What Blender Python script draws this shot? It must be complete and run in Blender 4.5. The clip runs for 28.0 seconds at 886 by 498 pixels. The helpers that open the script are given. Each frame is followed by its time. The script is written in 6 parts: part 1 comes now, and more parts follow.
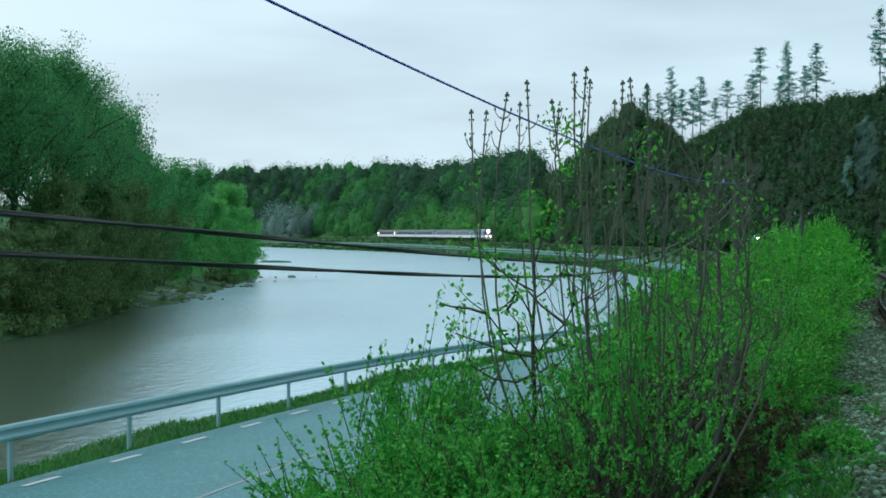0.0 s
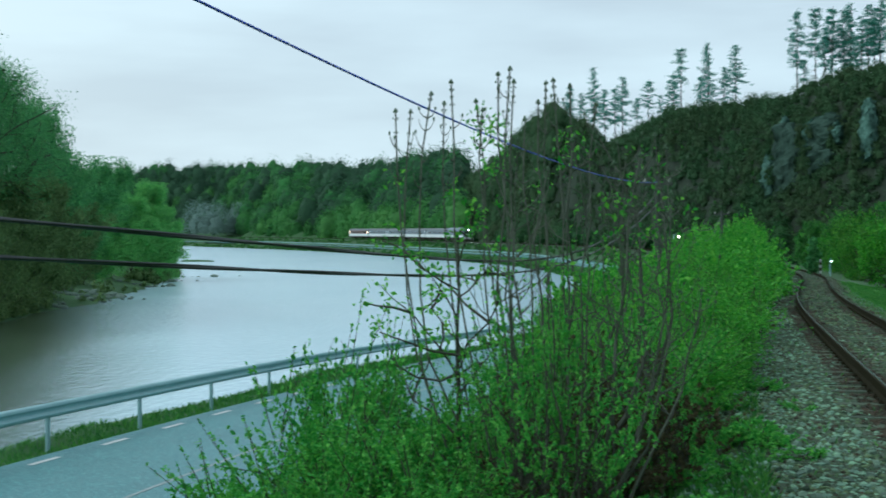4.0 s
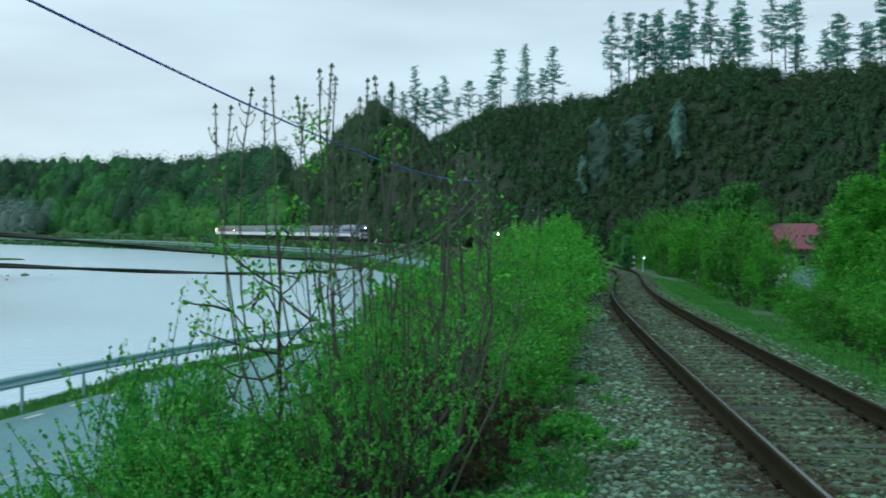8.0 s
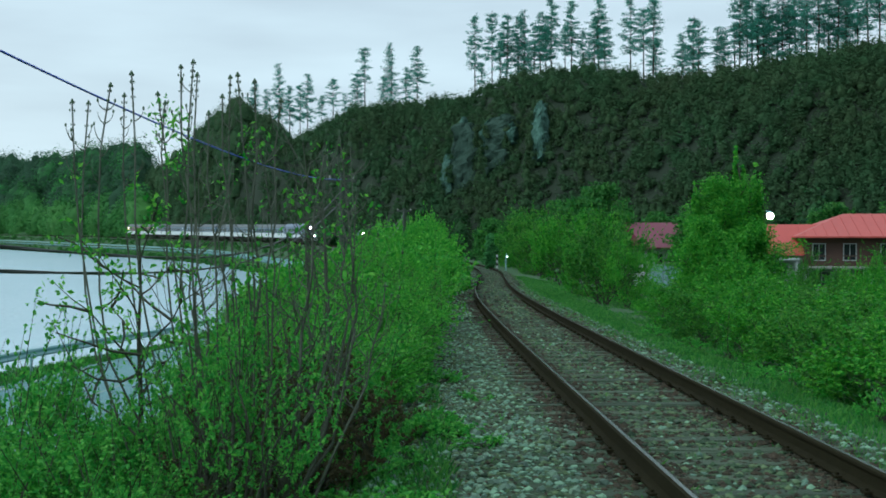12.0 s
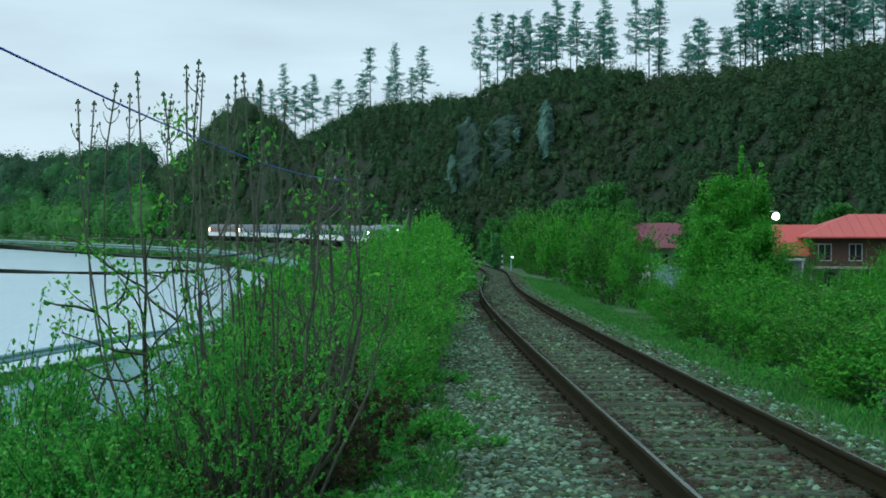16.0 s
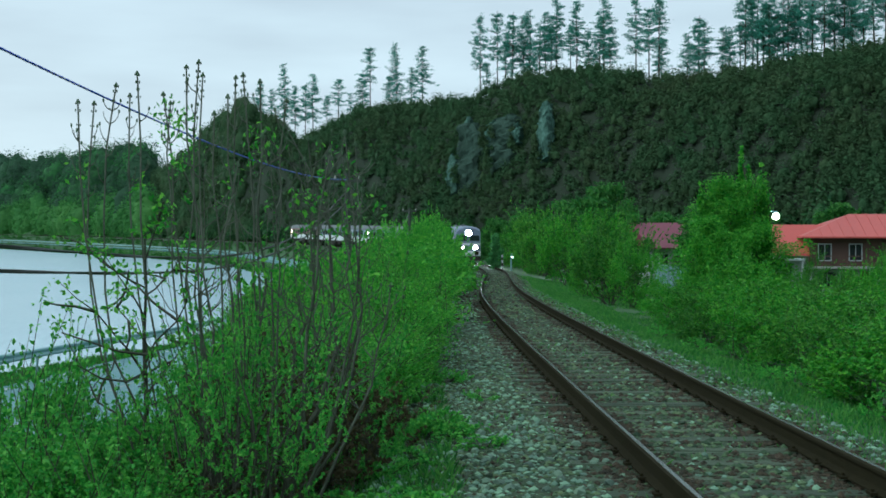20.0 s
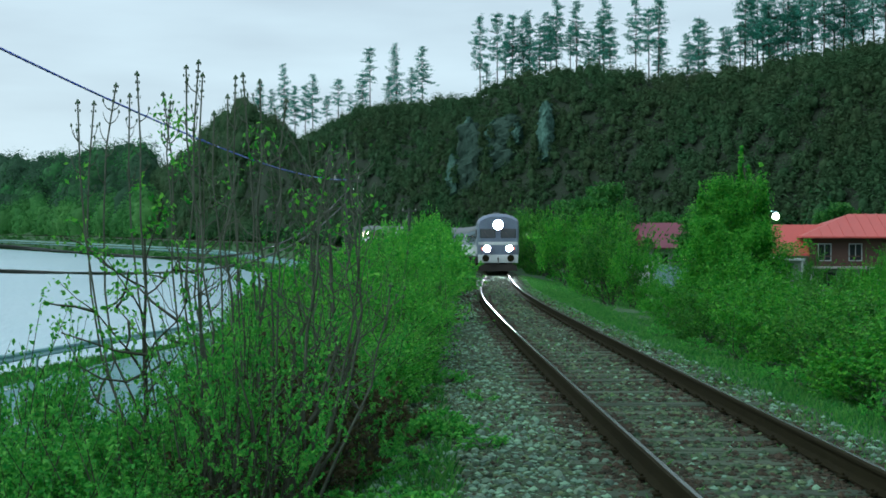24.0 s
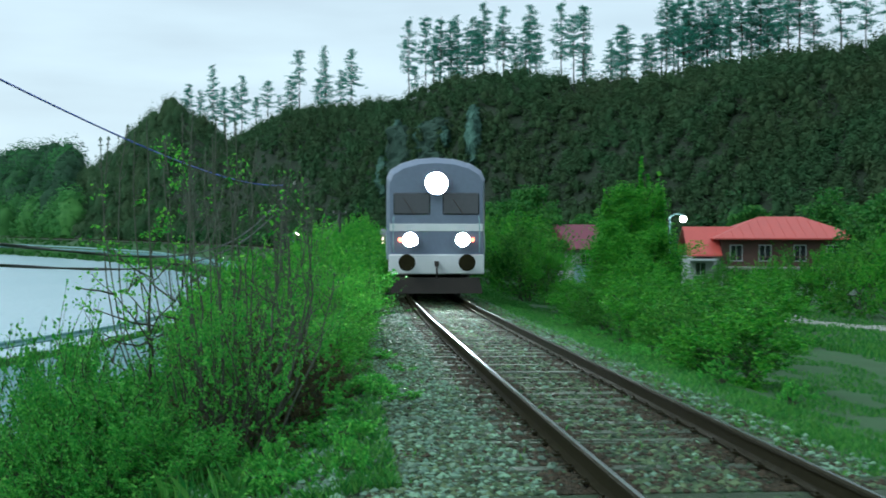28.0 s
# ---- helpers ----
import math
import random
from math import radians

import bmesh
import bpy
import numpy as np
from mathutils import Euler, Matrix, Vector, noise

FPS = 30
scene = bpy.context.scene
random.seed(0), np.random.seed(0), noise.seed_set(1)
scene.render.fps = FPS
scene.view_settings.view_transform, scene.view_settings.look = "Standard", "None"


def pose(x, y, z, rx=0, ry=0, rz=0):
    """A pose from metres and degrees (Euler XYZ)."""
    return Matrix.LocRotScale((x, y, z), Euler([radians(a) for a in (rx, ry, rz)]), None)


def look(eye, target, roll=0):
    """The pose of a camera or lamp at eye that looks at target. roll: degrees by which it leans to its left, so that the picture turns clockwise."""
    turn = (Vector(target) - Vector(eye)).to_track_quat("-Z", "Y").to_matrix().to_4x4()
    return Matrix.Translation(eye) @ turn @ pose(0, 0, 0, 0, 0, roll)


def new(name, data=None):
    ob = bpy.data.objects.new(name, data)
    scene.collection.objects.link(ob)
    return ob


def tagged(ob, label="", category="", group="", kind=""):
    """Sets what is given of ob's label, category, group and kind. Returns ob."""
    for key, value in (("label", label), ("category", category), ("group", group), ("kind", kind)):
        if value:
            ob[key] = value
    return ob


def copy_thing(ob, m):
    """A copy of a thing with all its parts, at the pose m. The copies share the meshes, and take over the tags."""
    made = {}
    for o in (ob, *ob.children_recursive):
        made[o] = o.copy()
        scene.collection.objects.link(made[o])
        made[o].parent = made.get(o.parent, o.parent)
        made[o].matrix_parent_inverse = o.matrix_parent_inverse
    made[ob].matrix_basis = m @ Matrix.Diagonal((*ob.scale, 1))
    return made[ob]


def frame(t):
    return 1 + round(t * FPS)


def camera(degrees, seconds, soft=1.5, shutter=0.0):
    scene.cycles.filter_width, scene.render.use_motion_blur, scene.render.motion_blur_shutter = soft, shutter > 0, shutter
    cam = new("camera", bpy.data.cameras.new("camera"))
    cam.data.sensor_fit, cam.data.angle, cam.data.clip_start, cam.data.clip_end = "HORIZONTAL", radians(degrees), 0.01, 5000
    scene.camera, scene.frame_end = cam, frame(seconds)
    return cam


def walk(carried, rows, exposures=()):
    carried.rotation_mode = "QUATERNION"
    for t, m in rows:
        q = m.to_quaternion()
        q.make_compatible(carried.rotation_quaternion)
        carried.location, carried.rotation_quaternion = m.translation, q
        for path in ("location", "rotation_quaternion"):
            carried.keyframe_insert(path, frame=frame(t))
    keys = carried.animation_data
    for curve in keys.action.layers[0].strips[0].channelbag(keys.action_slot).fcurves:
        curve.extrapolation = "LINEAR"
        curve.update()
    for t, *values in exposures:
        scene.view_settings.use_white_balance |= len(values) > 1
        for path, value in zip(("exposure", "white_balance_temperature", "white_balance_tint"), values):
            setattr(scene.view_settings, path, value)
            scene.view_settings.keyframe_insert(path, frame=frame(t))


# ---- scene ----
# The camera turns on its tripod beside the track; near the end it is drawn back a little.
cam = camera(38.36, 28.0, soft=1.7, shutter=0.9)
EYE = Vector((0.0, 0.0, 1.58))


def aim(yaw, pitch, roll, back=0.0):
    y, p = radians(yaw), radians(pitch)
    eye = EYE + Vector((0.0, -back, back * 0.012))
    way = Vector((math.sin(y) * math.cos(p), math.cos(y) * math.cos(p), math.sin(p)))
    return look(eye, eye + way * 10, -roll)


CAM_ROWS = [
    (0.0, -17.249, -0.737, 0.088), (1.2, -17.247, -0.738, 0.09), (2.5, -17.242, -0.739, 0.09),
    (2.8, -17.12, -0.748, 0.08), (3.0, -16.835, -0.76, 0.06), (3.5, -15.529, -0.781, 0.06), (4.0, -13.845, -0.79, 0.09),
    (4.5, -12.976, -0.806, 0.075), (6.0, -11.2, -0.85, 0.065), (6.5, -10.027, -0.866, 0.064), (7.0, -8.657, -0.882, 0.063),
    (7.5, -7.254, -0.902, 0.06), (8.0, -5.853, -0.916, 0.06), (8.5, -4.315, -0.948, 0.036),
    (9.0, -2.662, -0.976, 0.016), (9.5, -0.941, -0.99, 0.03), (10.0, 0.574, -0.993, 0.069),
    (10.5, 1.246, -0.966, 0.106), (11.0, 1.501, -0.963, 0.12), (11.5, 0.894, -0.967, 0.08),
    (12.0, 0.237, -0.97, 0.027), (12.5, -0.012, -0.972, 0.015), (13.5, 0.0, -0.968, 0.0), (17.0, 0.0, -0.966, 0.0),
    (24.0, 0.008, -0.963, 0.02), (26.0, 0.011, -0.965, 0.02), (26.5, 0.067, -0.931, -0.01),
    (26.8, 0.35, -0.89, 0.0, 0.03), (27.0, 0.588, -0.867, 0.0, 0.15), (27.25, 1.2, -0.88, 0.0, 1.5), (27.5, 1.75, -0.893, 0.0, 2.9),
    (27.75, 2.5, -0.905, -0.03, 3.3), (28.0, 3.2, -0.919, -0.06, 3.5),
]
walk(cam, [(r[0], aim(*r[1:])) for r in CAM_ROWS], [(0.0, 0.17, 5500, -9), (26.5, 0.17, 5500, -9), (28.0, 0.3, 5500, -9)])

# ---- light: overcast evening ----
world = bpy.data.worlds.new("evening_sky")
scene.world = world
world.use_nodes = True
wn, wl = world.node_tree.nodes, world.node_tree.links
wn.clear()
w_out = wn.new("ShaderNodeOutputWorld")
w_bg = wn.new("ShaderNodeBackground")
w_sky = wn.new("ShaderNodeTexSky")
w_sky.sky_type, w_sky.sun_disc = "NISHITA", False
w_sky.sun_elevation, w_sky.sun_rotation = radians(24), radians(-60)
w_sky.dust_density, w_sky.ozone_density = 3.0, 1.5
w_co = wn.new("ShaderNodeTexCoord")
w_map = wn.new("ShaderNodeMapping")
w_map.inputs["Scale"].default_value = (1.2, 1.2, 6.5)
w_noise = wn.new("ShaderNodeTexNoise")
w_noise.inputs["Scale"].default_value, w_noise.inputs["Detail"].default_value = 2.1, 5.0
w_ramp = wn.new("ShaderNodeValToRGB")
w_ramp.color_ramp.elements[0].position, w_ramp.color_ramp.elements[0].color = 0.38, (6.08, 6.1, 6.65, 1)
w_ramp.color_ramp.elements[1].position, w_ramp.color_ramp.elements[1].color = 0.62, (7.45, 7.55, 8.05, 1)
w_mix = wn.new("ShaderNodeMixRGB")
w_mix.inputs["Fac"].default_value = 0.92
wl.new(w_co.outputs["Generated"], w_map.inputs["Vector"])
wl.new(w_map.outputs["Vector"], w_noise.inputs["Vector"])
wl.new(w_noise.outputs["Fac"], w_ramp.inputs["Fac"])
wl.new(w_sky.outputs["Color"], w_mix.inputs["Color1"])
wl.new(w_ramp.outputs["Color"], w_mix.inputs["Color2"])
wl.new(w_mix.outputs["Color"], w_bg.inputs["Color"])
wl.new(w_bg.outputs["Background"], w_out.inputs["Surface"])
w_bg.inputs["Strength"].default_value = 0.1

sun_data = bpy.data.lights.new("sun", "SUN")
sun_data.energy, sun_data.angle, sun_data.color = 1.3, radians(25), (1.0, 0.96, 0.9)
sun = new("sun", sun_data)
sun.matrix_world = look((-60, 30, 60), (0, 60, 0))


# ---- materials ----
def material(name, base, rough=0.8, other=None, scale=3.0, amount=0.5, bump=0.0, bump_scale=40.0, metal=0.0, random_by="", vary=0.25,
             translucent=0.0, spots=None, spec=0.5, stretch=None):
    """A surface whose colour drifts between base and other at two scales, with fine relief."""
    m = bpy.data.materials.new(name)
    m.use_nodes = True
    n, l = m.node_tree.nodes, m.node_tree.links
    b = n["Principled BSDF"]
    b.inputs["Roughness"].default_value, b.inputs["Metallic"].default_value = rough, metal
    b.inputs["Specular IOR Level"].default_value = spec
    co = n.new("ShaderNodeTexCoord")
    where = co.outputs["Object"]
    if stretch:
        mp = n.new("ShaderNodeMapping")
        mp.inputs["Scale"].default_value = stretch
        l.new(where, mp.inputs["Vector"])
        where = mp.outputs["Vector"]
    big = n.new("ShaderNodeTexNoise")
    big.inputs["Scale"].default_value, big.inputs["Detail"].default_value = scale, 6.0
    small = n.new("ShaderNodeTexNoise")
    small.inputs["Scale"].default_value, small.inputs["Detail"].default_value = scale * 9, 4.0
    l.new(where, big.inputs["Vector"])
    l.new(where, small.inputs["Vector"])
    add = n.new("ShaderNodeMath")
    add.operation = "MULTIPLY_ADD"
    add.inputs[1].default_value, add.inputs[2].default_value = 0.6, 0.2
    l.new(big.outputs["Fac"], add.inputs[0])
    mul = n.new("ShaderNodeMath")
    mul.operation = "MULTIPLY_ADD"
    mul.inputs[1].default_value = 0.5
    l.new(small.outputs["Fac"], mul.inputs[0])
    l.new(add.outputs[0], mul.inputs[2])
    sh = n.new("ShaderNodeMapRange")
    sh.inputs["From Min"].default_value, sh.inputs["From Max"].default_value = 0.75 - amount * 0.5, 0.75 + amount * 0.5
    l.new(mul.outputs[0], sh.inputs["Value"])
    mix = n.new("ShaderNodeMixRGB")
    mix.inputs["Color1"].default_value = (*base, 1)
    mix.inputs["Color2"].default_value = (*(other or [c * 0.6 for c in base]), 1)
    l.new(sh.outputs["Result"], mix.inputs["Fac"])
    colour = mix.outputs["Color"]
    if spots:
        vo = n.new("ShaderNodeTexNoise")
        vo.inputs["Scale"].default_value, vo.inputs["Detail"].default_value = spots[1], 8.0
        l.new(co.outputs["Object"], vo.inputs["Vector"])
        rg = n.new("ShaderNodeMapRange")
        rg.inputs["From Min"].default_value, rg.inputs["From Max"].default_value = spots[2], spots[2] + 0.1
        l.new(vo.outputs["Fac"], rg.inputs["Value"])
        m2 = n.new("ShaderNodeMixRGB")
        m2.inputs["Color2"].default_value = (*spots[0], 1)
        l.new(rg.outputs["Result"], m2.inputs["Fac"])
        l.new(colour, m2.inputs["Color1"])
        colour = m2.outputs["Color"]
    if random_by:
        if random_by == "island":
            src = n.new("ShaderNodeNewGeometry").outputs["Random Per Island"]
        else:
            src = n.new("ShaderNodeObjectInfo").outputs["Random"]
        hs = n.new("ShaderNodeHueSaturation")
        vr = n.new("ShaderNodeMapRange")
        vr.inputs["To Min"].default_value, vr.inputs["To Max"].default_value = 1 - vary, 1 + vary
        l.new(src, vr.inputs["Value"])
        l.new(vr.outputs["Result"], hs.inputs["Value"])
        hr = n.new("ShaderNodeMapRange")
        hr.inputs["To Min"].default_value, hr.inputs["To Max"].default_value = 0.5 + vary * 0.06, 0.5 - vary * 0.06
        l.new(src, hr.inputs["Value"])
        l.new(hr.outputs["Result"], hs.inputs["Hue"])
        l.new(colour, hs.inputs["Color"])
        colour = hs.outputs["Color"]
    l.new(colour, b.inputs["Base Color"])
    if bump:
        bn = n.new("ShaderNodeTexNoise")
        bn.inputs["Scale"].default_value, bn.inputs["Detail"].default_value = bump_scale, 6.0
        l.new(co.outputs["Object"], bn.inputs["Vector"])
        bp = n.new("ShaderNodeBump")
        bp.inputs["Strength"].default_value, bp.inputs["Distance"].default_value = bump, 0.02
        l.new(bn.outputs["Fac"], bp.inputs["Height"])
        l.new(bp.outputs["Normal"], b.inputs["Normal"])
    if translucent:
        tr = n.new("ShaderNodeBsdfTranslucent")
        l.new(colour, tr.inputs["Color"])
        ms = n.new("ShaderNodeMixShader")
        ms.inputs["Fac"].default_value = translucent
        out = n["Material Output"]
        l.new(b.outputs["BSDF"], ms.inputs[1])
        l.new(tr.outputs["BSDF"], ms.inputs[2])
        l.new(ms.outputs["Shader"], out.inputs["Surface"])
    return m


def glow(name, colour, strength):
    m = bpy.data.materials.new(name)
    m.use_nodes = True
    b = m.node_tree.nodes["Principled BSDF"]
    b.inputs["Base Color"].default_value = (*colour, 1)
    b.inputs["Emission Color"].default_value = (*colour, 1)
    b.inputs["Emission Strength"].default_value = strength
    return m


def leaf_mat(name, base, other, vary=0.35, rough=0.55, trans=0.35, scale=1.3, amount=0.5):
    return material(name, base, rough, other, scale, amount, random_by="island", vary=vary, translucent=trans, spec=0.25)


M = {}
M["leaf_bright"] = leaf_mat("bright_spring_leaf", (0.155, 0.5, 0.05), (0.072, 0.28, 0.03), trans=0.42)
M["leaf_mid"] = leaf_mat("mid_green_leaf", (0.13, 0.46, 0.036), (0.06, 0.22, 0.021))
M["leaf_low"] = leaf_mat("low_shrub_leaf", (0.16, 0.5, 0.075), (0.085, 0.31, 0.048), trans=0.45)
M["leaf_valley"] = leaf_mat("valley_tree_leaf", (0.075, 0.25, 0.042), (0.045, 0.145, 0.028), 0.3)
M["leaf_dark"] = leaf_mat("dark_wood_leaf", (0.035, 0.12, 0.03), (0.025, 0.08, 0.025))
M["leaf_hill"] = leaf_mat("hillside_wood_leaf", (0.045, 0.124, 0.05), (0.068, 0.095, 0.042), 0.12, 0.85, scale=0.06)
M["leaf_tree"] = leaf_mat("riverside_tree_leaf", (0.125, 0.38, 0.115), (0.075, 0.23, 0.075), 0.4, scale=0.3)
M["leaf_far"] = leaf_mat("far_wood_leaf", (0.07, 0.23, 0.06), (0.036, 0.1, 0.042), 0.15, 0.8, scale=0.04, amount=0.16)
M["leaf_far_light"] = leaf_mat("far_wood_light_leaf", (0.1, 0.28, 0.065), (0.065, 0.19, 0.052), 0.15, 0.8, scale=0.04, amount=0.3)
M["leaf_far_dark"] = leaf_mat("far_wood_dark_leaf", (0.05, 0.12, 0.06), (0.035, 0.085, 0.045), 0.15, 0.8, scale=0.04, amount=0.3)
M["leaf_thicket"] = leaf_mat("thicket_leaf", (0.085, 0.28, 0.03), (0.045, 0.16, 0.02), 0.4)
# olive tone carries the shade at the foot of the tall trees
M["leaf_olive_shade"] = leaf_mat("olive_shade_leaf", (0.15, 0.25, 0.085), (0.1, 0.17, 0.062), 0.3, 0.8, scale=0.3)
M["leaf_brush"] = leaf_mat("dull_green_brush_leaf", (0.115, 0.37, 0.036), (0.06, 0.19, 0.024), 0.4)
M["leaf_willow"] = leaf_mat("willow_leaf", (0.2, 0.5, 0.13), (0.13, 0.36, 0.09), 0.25)
M["leaf_dead"] = leaf_mat("dead_brown_leaf", (0.085, 0.075, 0.034), (0.05, 0.055, 0.024), 0.4, 0.85)
M["leaf_needle"] = leaf_mat("pine_needle", (0.1, 0.35, 0.26), (0.06, 0.22, 0.16), 0.4, 0.6, 0.45)
M["leaf_grass"] = leaf_mat("grass_blade", (0.085, 0.29, 0.048), (0.06, 0.18, 0.032), 0.4)
M["leaf_bare"] = leaf_mat("grey_twig_haze", (0.24, 0.34, 0.31), (0.18, 0.26, 0.235), 0.15, 0.9)
M["bud"] = material("swelling_bud", (0.06, 0.13, 0.05), 0.6, (0.04, 0.07, 0.035), 8, 0.6)
M["bark"] = material("grey_brown_bark", (0.06, 0.065, 0.042), 0.9, (0.03, 0.034, 0.022), 6, 0.6, 0.5, 60)
M["bark_young"] = material("smooth_young_bark", (0.115, 0.13, 0.092), 0.75, (0.036, 0.046, 0.03), 9, 0.6, 0.25, 80)
M["bark_pine"] = material("pine_bark", (0.06, 0.042, 0.032), 0.9, (0.035, 0.026, 0.022), 2, 0.6)
M["rail_side"] = material("rusty_rail_steel", (0.026, 0.023, 0.011), 0.95, (0.015, 0.014, 0.007), 7, 0.6, 0.3, 90, 0.0, spec=0.08)
M["rail_top"] = material("worn_rail_head", (0.05, 0.07, 0.045), 0.22, (0.022, 0.03, 0.02), 5, 0.6, 0.03, 60, 0.0, spec=0.4)
M["sleeper"] = material("weathered_sleeper_wood", (0.068, 0.104, 0.06), 0.9, (0.03, 0.042, 0.022), 4, 0.7, 0.6, 45, random_by="object", vary=0.3)
M["stone"] = material("ballast_stone", (0.083, 0.145, 0.066), 0.9, (0.035, 0.06, 0.026), 6, 0.7, 0.4, 70, random_by="island", vary=0.65)
M["stone_pale"] = material("pale_ballast_stone", (0.21, 0.36, 0.235), 0.9, (0.12, 0.19, 0.14), 6, 0.7, 0.4, 70, random_by="island", vary=0.4)
M["stone_rust"] = material("rust_stained_stone", (0.048, 0.038, 0.019), 0.95, (0.022, 0.019, 0.009), 6, 0.7, 0.4, 70, random_by="island", vary=0.6)
M["stone_one"] = material("loose_ballast_stone", (0.17, 0.26, 0.19), 0.9, (0.07, 0.105, 0.07), 9, 0.7, 0.4, 70, random_by="object", vary=0.45)
M["ballast"] = material("ballast_bed", (0.038, 0.068, 0.029), 0.95, (0.02, 0.036, 0.016), 9, 0.5, 1.0, 22)
M["asphalt"] = material("wet_grey_asphalt", (0.075, 0.225, 0.24), 0.45, (0.05, 0.155, 0.165), 0.5, 0.5, 0.6, 40, spots=((0.135, 0.33, 0.34), 13.0, 0.54))
M["paint"] = material("road_marking_paint", (0.75, 0.76, 0.74), 0.6, (0.5, 0.5, 0.48), 6, 0.7, 0.1, 80)
M["paint_worn"] = material("worn_road_paint", (0.38, 0.42, 0.42), 0.6, (0.2, 0.24, 0.25), 5, 0.6, 0.1, 80)
M["zinc"] = material("galvanised_steel", (0.34, 0.53, 0.55), 0.5, (0.24, 0.38, 0.4), 3, 0.7, 0.08, 50, 0.2)
M["concrete"] = material("pale_concrete", (0.36, 0.36, 0.34), 0.85, (0.24, 0.24, 0.22), 1.5, 0.7, 0.3, 40)
M["rock"] = material("streaked_grey_limestone", (0.115, 0.21, 0.17), 0.95, (0.022, 0.045, 0.034), 0.45, 0.32, 0.9, 1.6, stretch=(1.0, 1.0, 0.22), spec=0.1)
M["rock_dark"] = material("dark_weathered_limestone", (0.06, 0.1, 0.078), 0.95, (0.02, 0.036, 0.026), 0.4, 0.4, 0.9, 1.2, stretch=(1.0, 1.0, 0.22), spec=0.1)
M["cable"] = material("black_cable_sheath", (0.014, 0.02, 0.019), 0.5, (0.01, 0.014, 0.013), 4, 0.5, spec=0.5)
M["cable_blue"] = material("dark_blue_cable_sheath", (0.07, 0.12, 0.7), 0.45, (0.045, 0.09, 0.5), 4, 0.5, spec=0.4)
M["pole"] = material("grey_timber_pole", (0.06, 0.075, 0.058), 0.85, (0.04, 0.05, 0.04), 3, 0.6, 0.4, 30)


def ground_material():
    """Grass, earth and gravel, mixed by broad noise."""
    m = material("grassy_earth", (0.038, 0.12, 0.03), 0.95, (0.04, 0.08, 0.03), 0.35, 0.6, 0.8, 6, spots=((0.07, 0.085, 0.045), 0.9, 0.64))
    return m


def water_material():
    m = bpy.data.materials.new("river_water")
    m.use_nodes = True
    n, l = m.node_tree.nodes, m.node_tree.links
    b = n["Principled BSDF"]
    b.inputs["Base Color"].default_value = (0.1, 0.095, 0.06, 1)
    b.inputs["Roughness"].default_value, b.inputs["IOR"].default_value = 0.2, 2.6
    co = n.new("ShaderNodeTexCoord")
    mp = n.new("ShaderNodeMapping")
    mp.inputs["Rotation"].default_value = (0, 0, radians(25))
    mp.inputs["Scale"].default_value = (0.9, 0.45, 1)
    n1, n2, broad_noise = n.new("ShaderNodeTexNoise"), n.new("ShaderNodeTexNoise"), n.new("ShaderNodeTexNoise")
    n1.inputs["Scale"].default_value, n1.inputs["Detail"].default_value = 2.0, 5
    n2.inputs["Scale"].default_value, n2.inputs["Detail"].default_value = 0.12, 4
    broad_noise.inputs["Scale"].default_value, broad_noise.inputs["Detail"].default_value = 0.05, 5
    for q in (n1, n2, broad_noise):
        l.new(mp.outputs["Vector"], q.inputs["Vector"])
    l.new(co.outputs["Object"], mp.inputs["Vector"])
    add = n.new("ShaderNodeMath")
    add.operation = "MULTIPLY_ADD"
    add.inputs[1].default_value = 1.0
    l.new(n2.outputs["Fac"], add.inputs[0])
    l.new(n1.outputs["Fac"], add.inputs[2])
    bp = n.new("ShaderNodeBump")
    bp.inputs["Strength"].default_value, bp.inputs["Distance"].default_value = 0.4, 0.3
    l.new(add.outputs[0], bp.inputs["Height"])
    l.new(bp.outputs["Normal"], b.inputs["Normal"])
    # the mirrored sky's pale blue is put into the base colour
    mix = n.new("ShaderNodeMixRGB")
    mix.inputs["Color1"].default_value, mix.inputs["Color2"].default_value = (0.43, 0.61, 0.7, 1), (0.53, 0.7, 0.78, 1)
    l.new(broad_noise.outputs["Fac"], mix.inputs["Fac"])
    # brown reflection of the bank's trees, painted into the base colour
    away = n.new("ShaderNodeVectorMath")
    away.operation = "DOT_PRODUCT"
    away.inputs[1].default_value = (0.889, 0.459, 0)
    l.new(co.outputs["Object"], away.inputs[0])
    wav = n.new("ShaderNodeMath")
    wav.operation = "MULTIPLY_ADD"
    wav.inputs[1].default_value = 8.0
    l.new(broad_noise.outputs["Fac"], wav.inputs[0])
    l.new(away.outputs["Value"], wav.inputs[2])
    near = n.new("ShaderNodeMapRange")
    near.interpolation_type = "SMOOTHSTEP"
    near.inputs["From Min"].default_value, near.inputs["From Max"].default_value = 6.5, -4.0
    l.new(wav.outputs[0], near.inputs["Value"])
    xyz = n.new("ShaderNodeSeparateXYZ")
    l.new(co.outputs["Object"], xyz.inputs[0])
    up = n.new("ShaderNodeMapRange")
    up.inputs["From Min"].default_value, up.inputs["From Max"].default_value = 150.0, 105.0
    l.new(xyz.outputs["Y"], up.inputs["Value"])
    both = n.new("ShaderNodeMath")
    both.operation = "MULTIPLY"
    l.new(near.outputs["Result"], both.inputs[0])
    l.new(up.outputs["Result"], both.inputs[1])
    tree_reflection = n.new("ShaderNodeMixRGB")
    tree_reflection.inputs["Color2"].default_value = (0.05, 0.075, 0.042, 1)
    l.new(both.outputs[0], tree_reflection.inputs["Fac"])
    l.new(mix.outputs["Color"], tree_reflection.inputs["Color1"])
    mix = tree_reflection
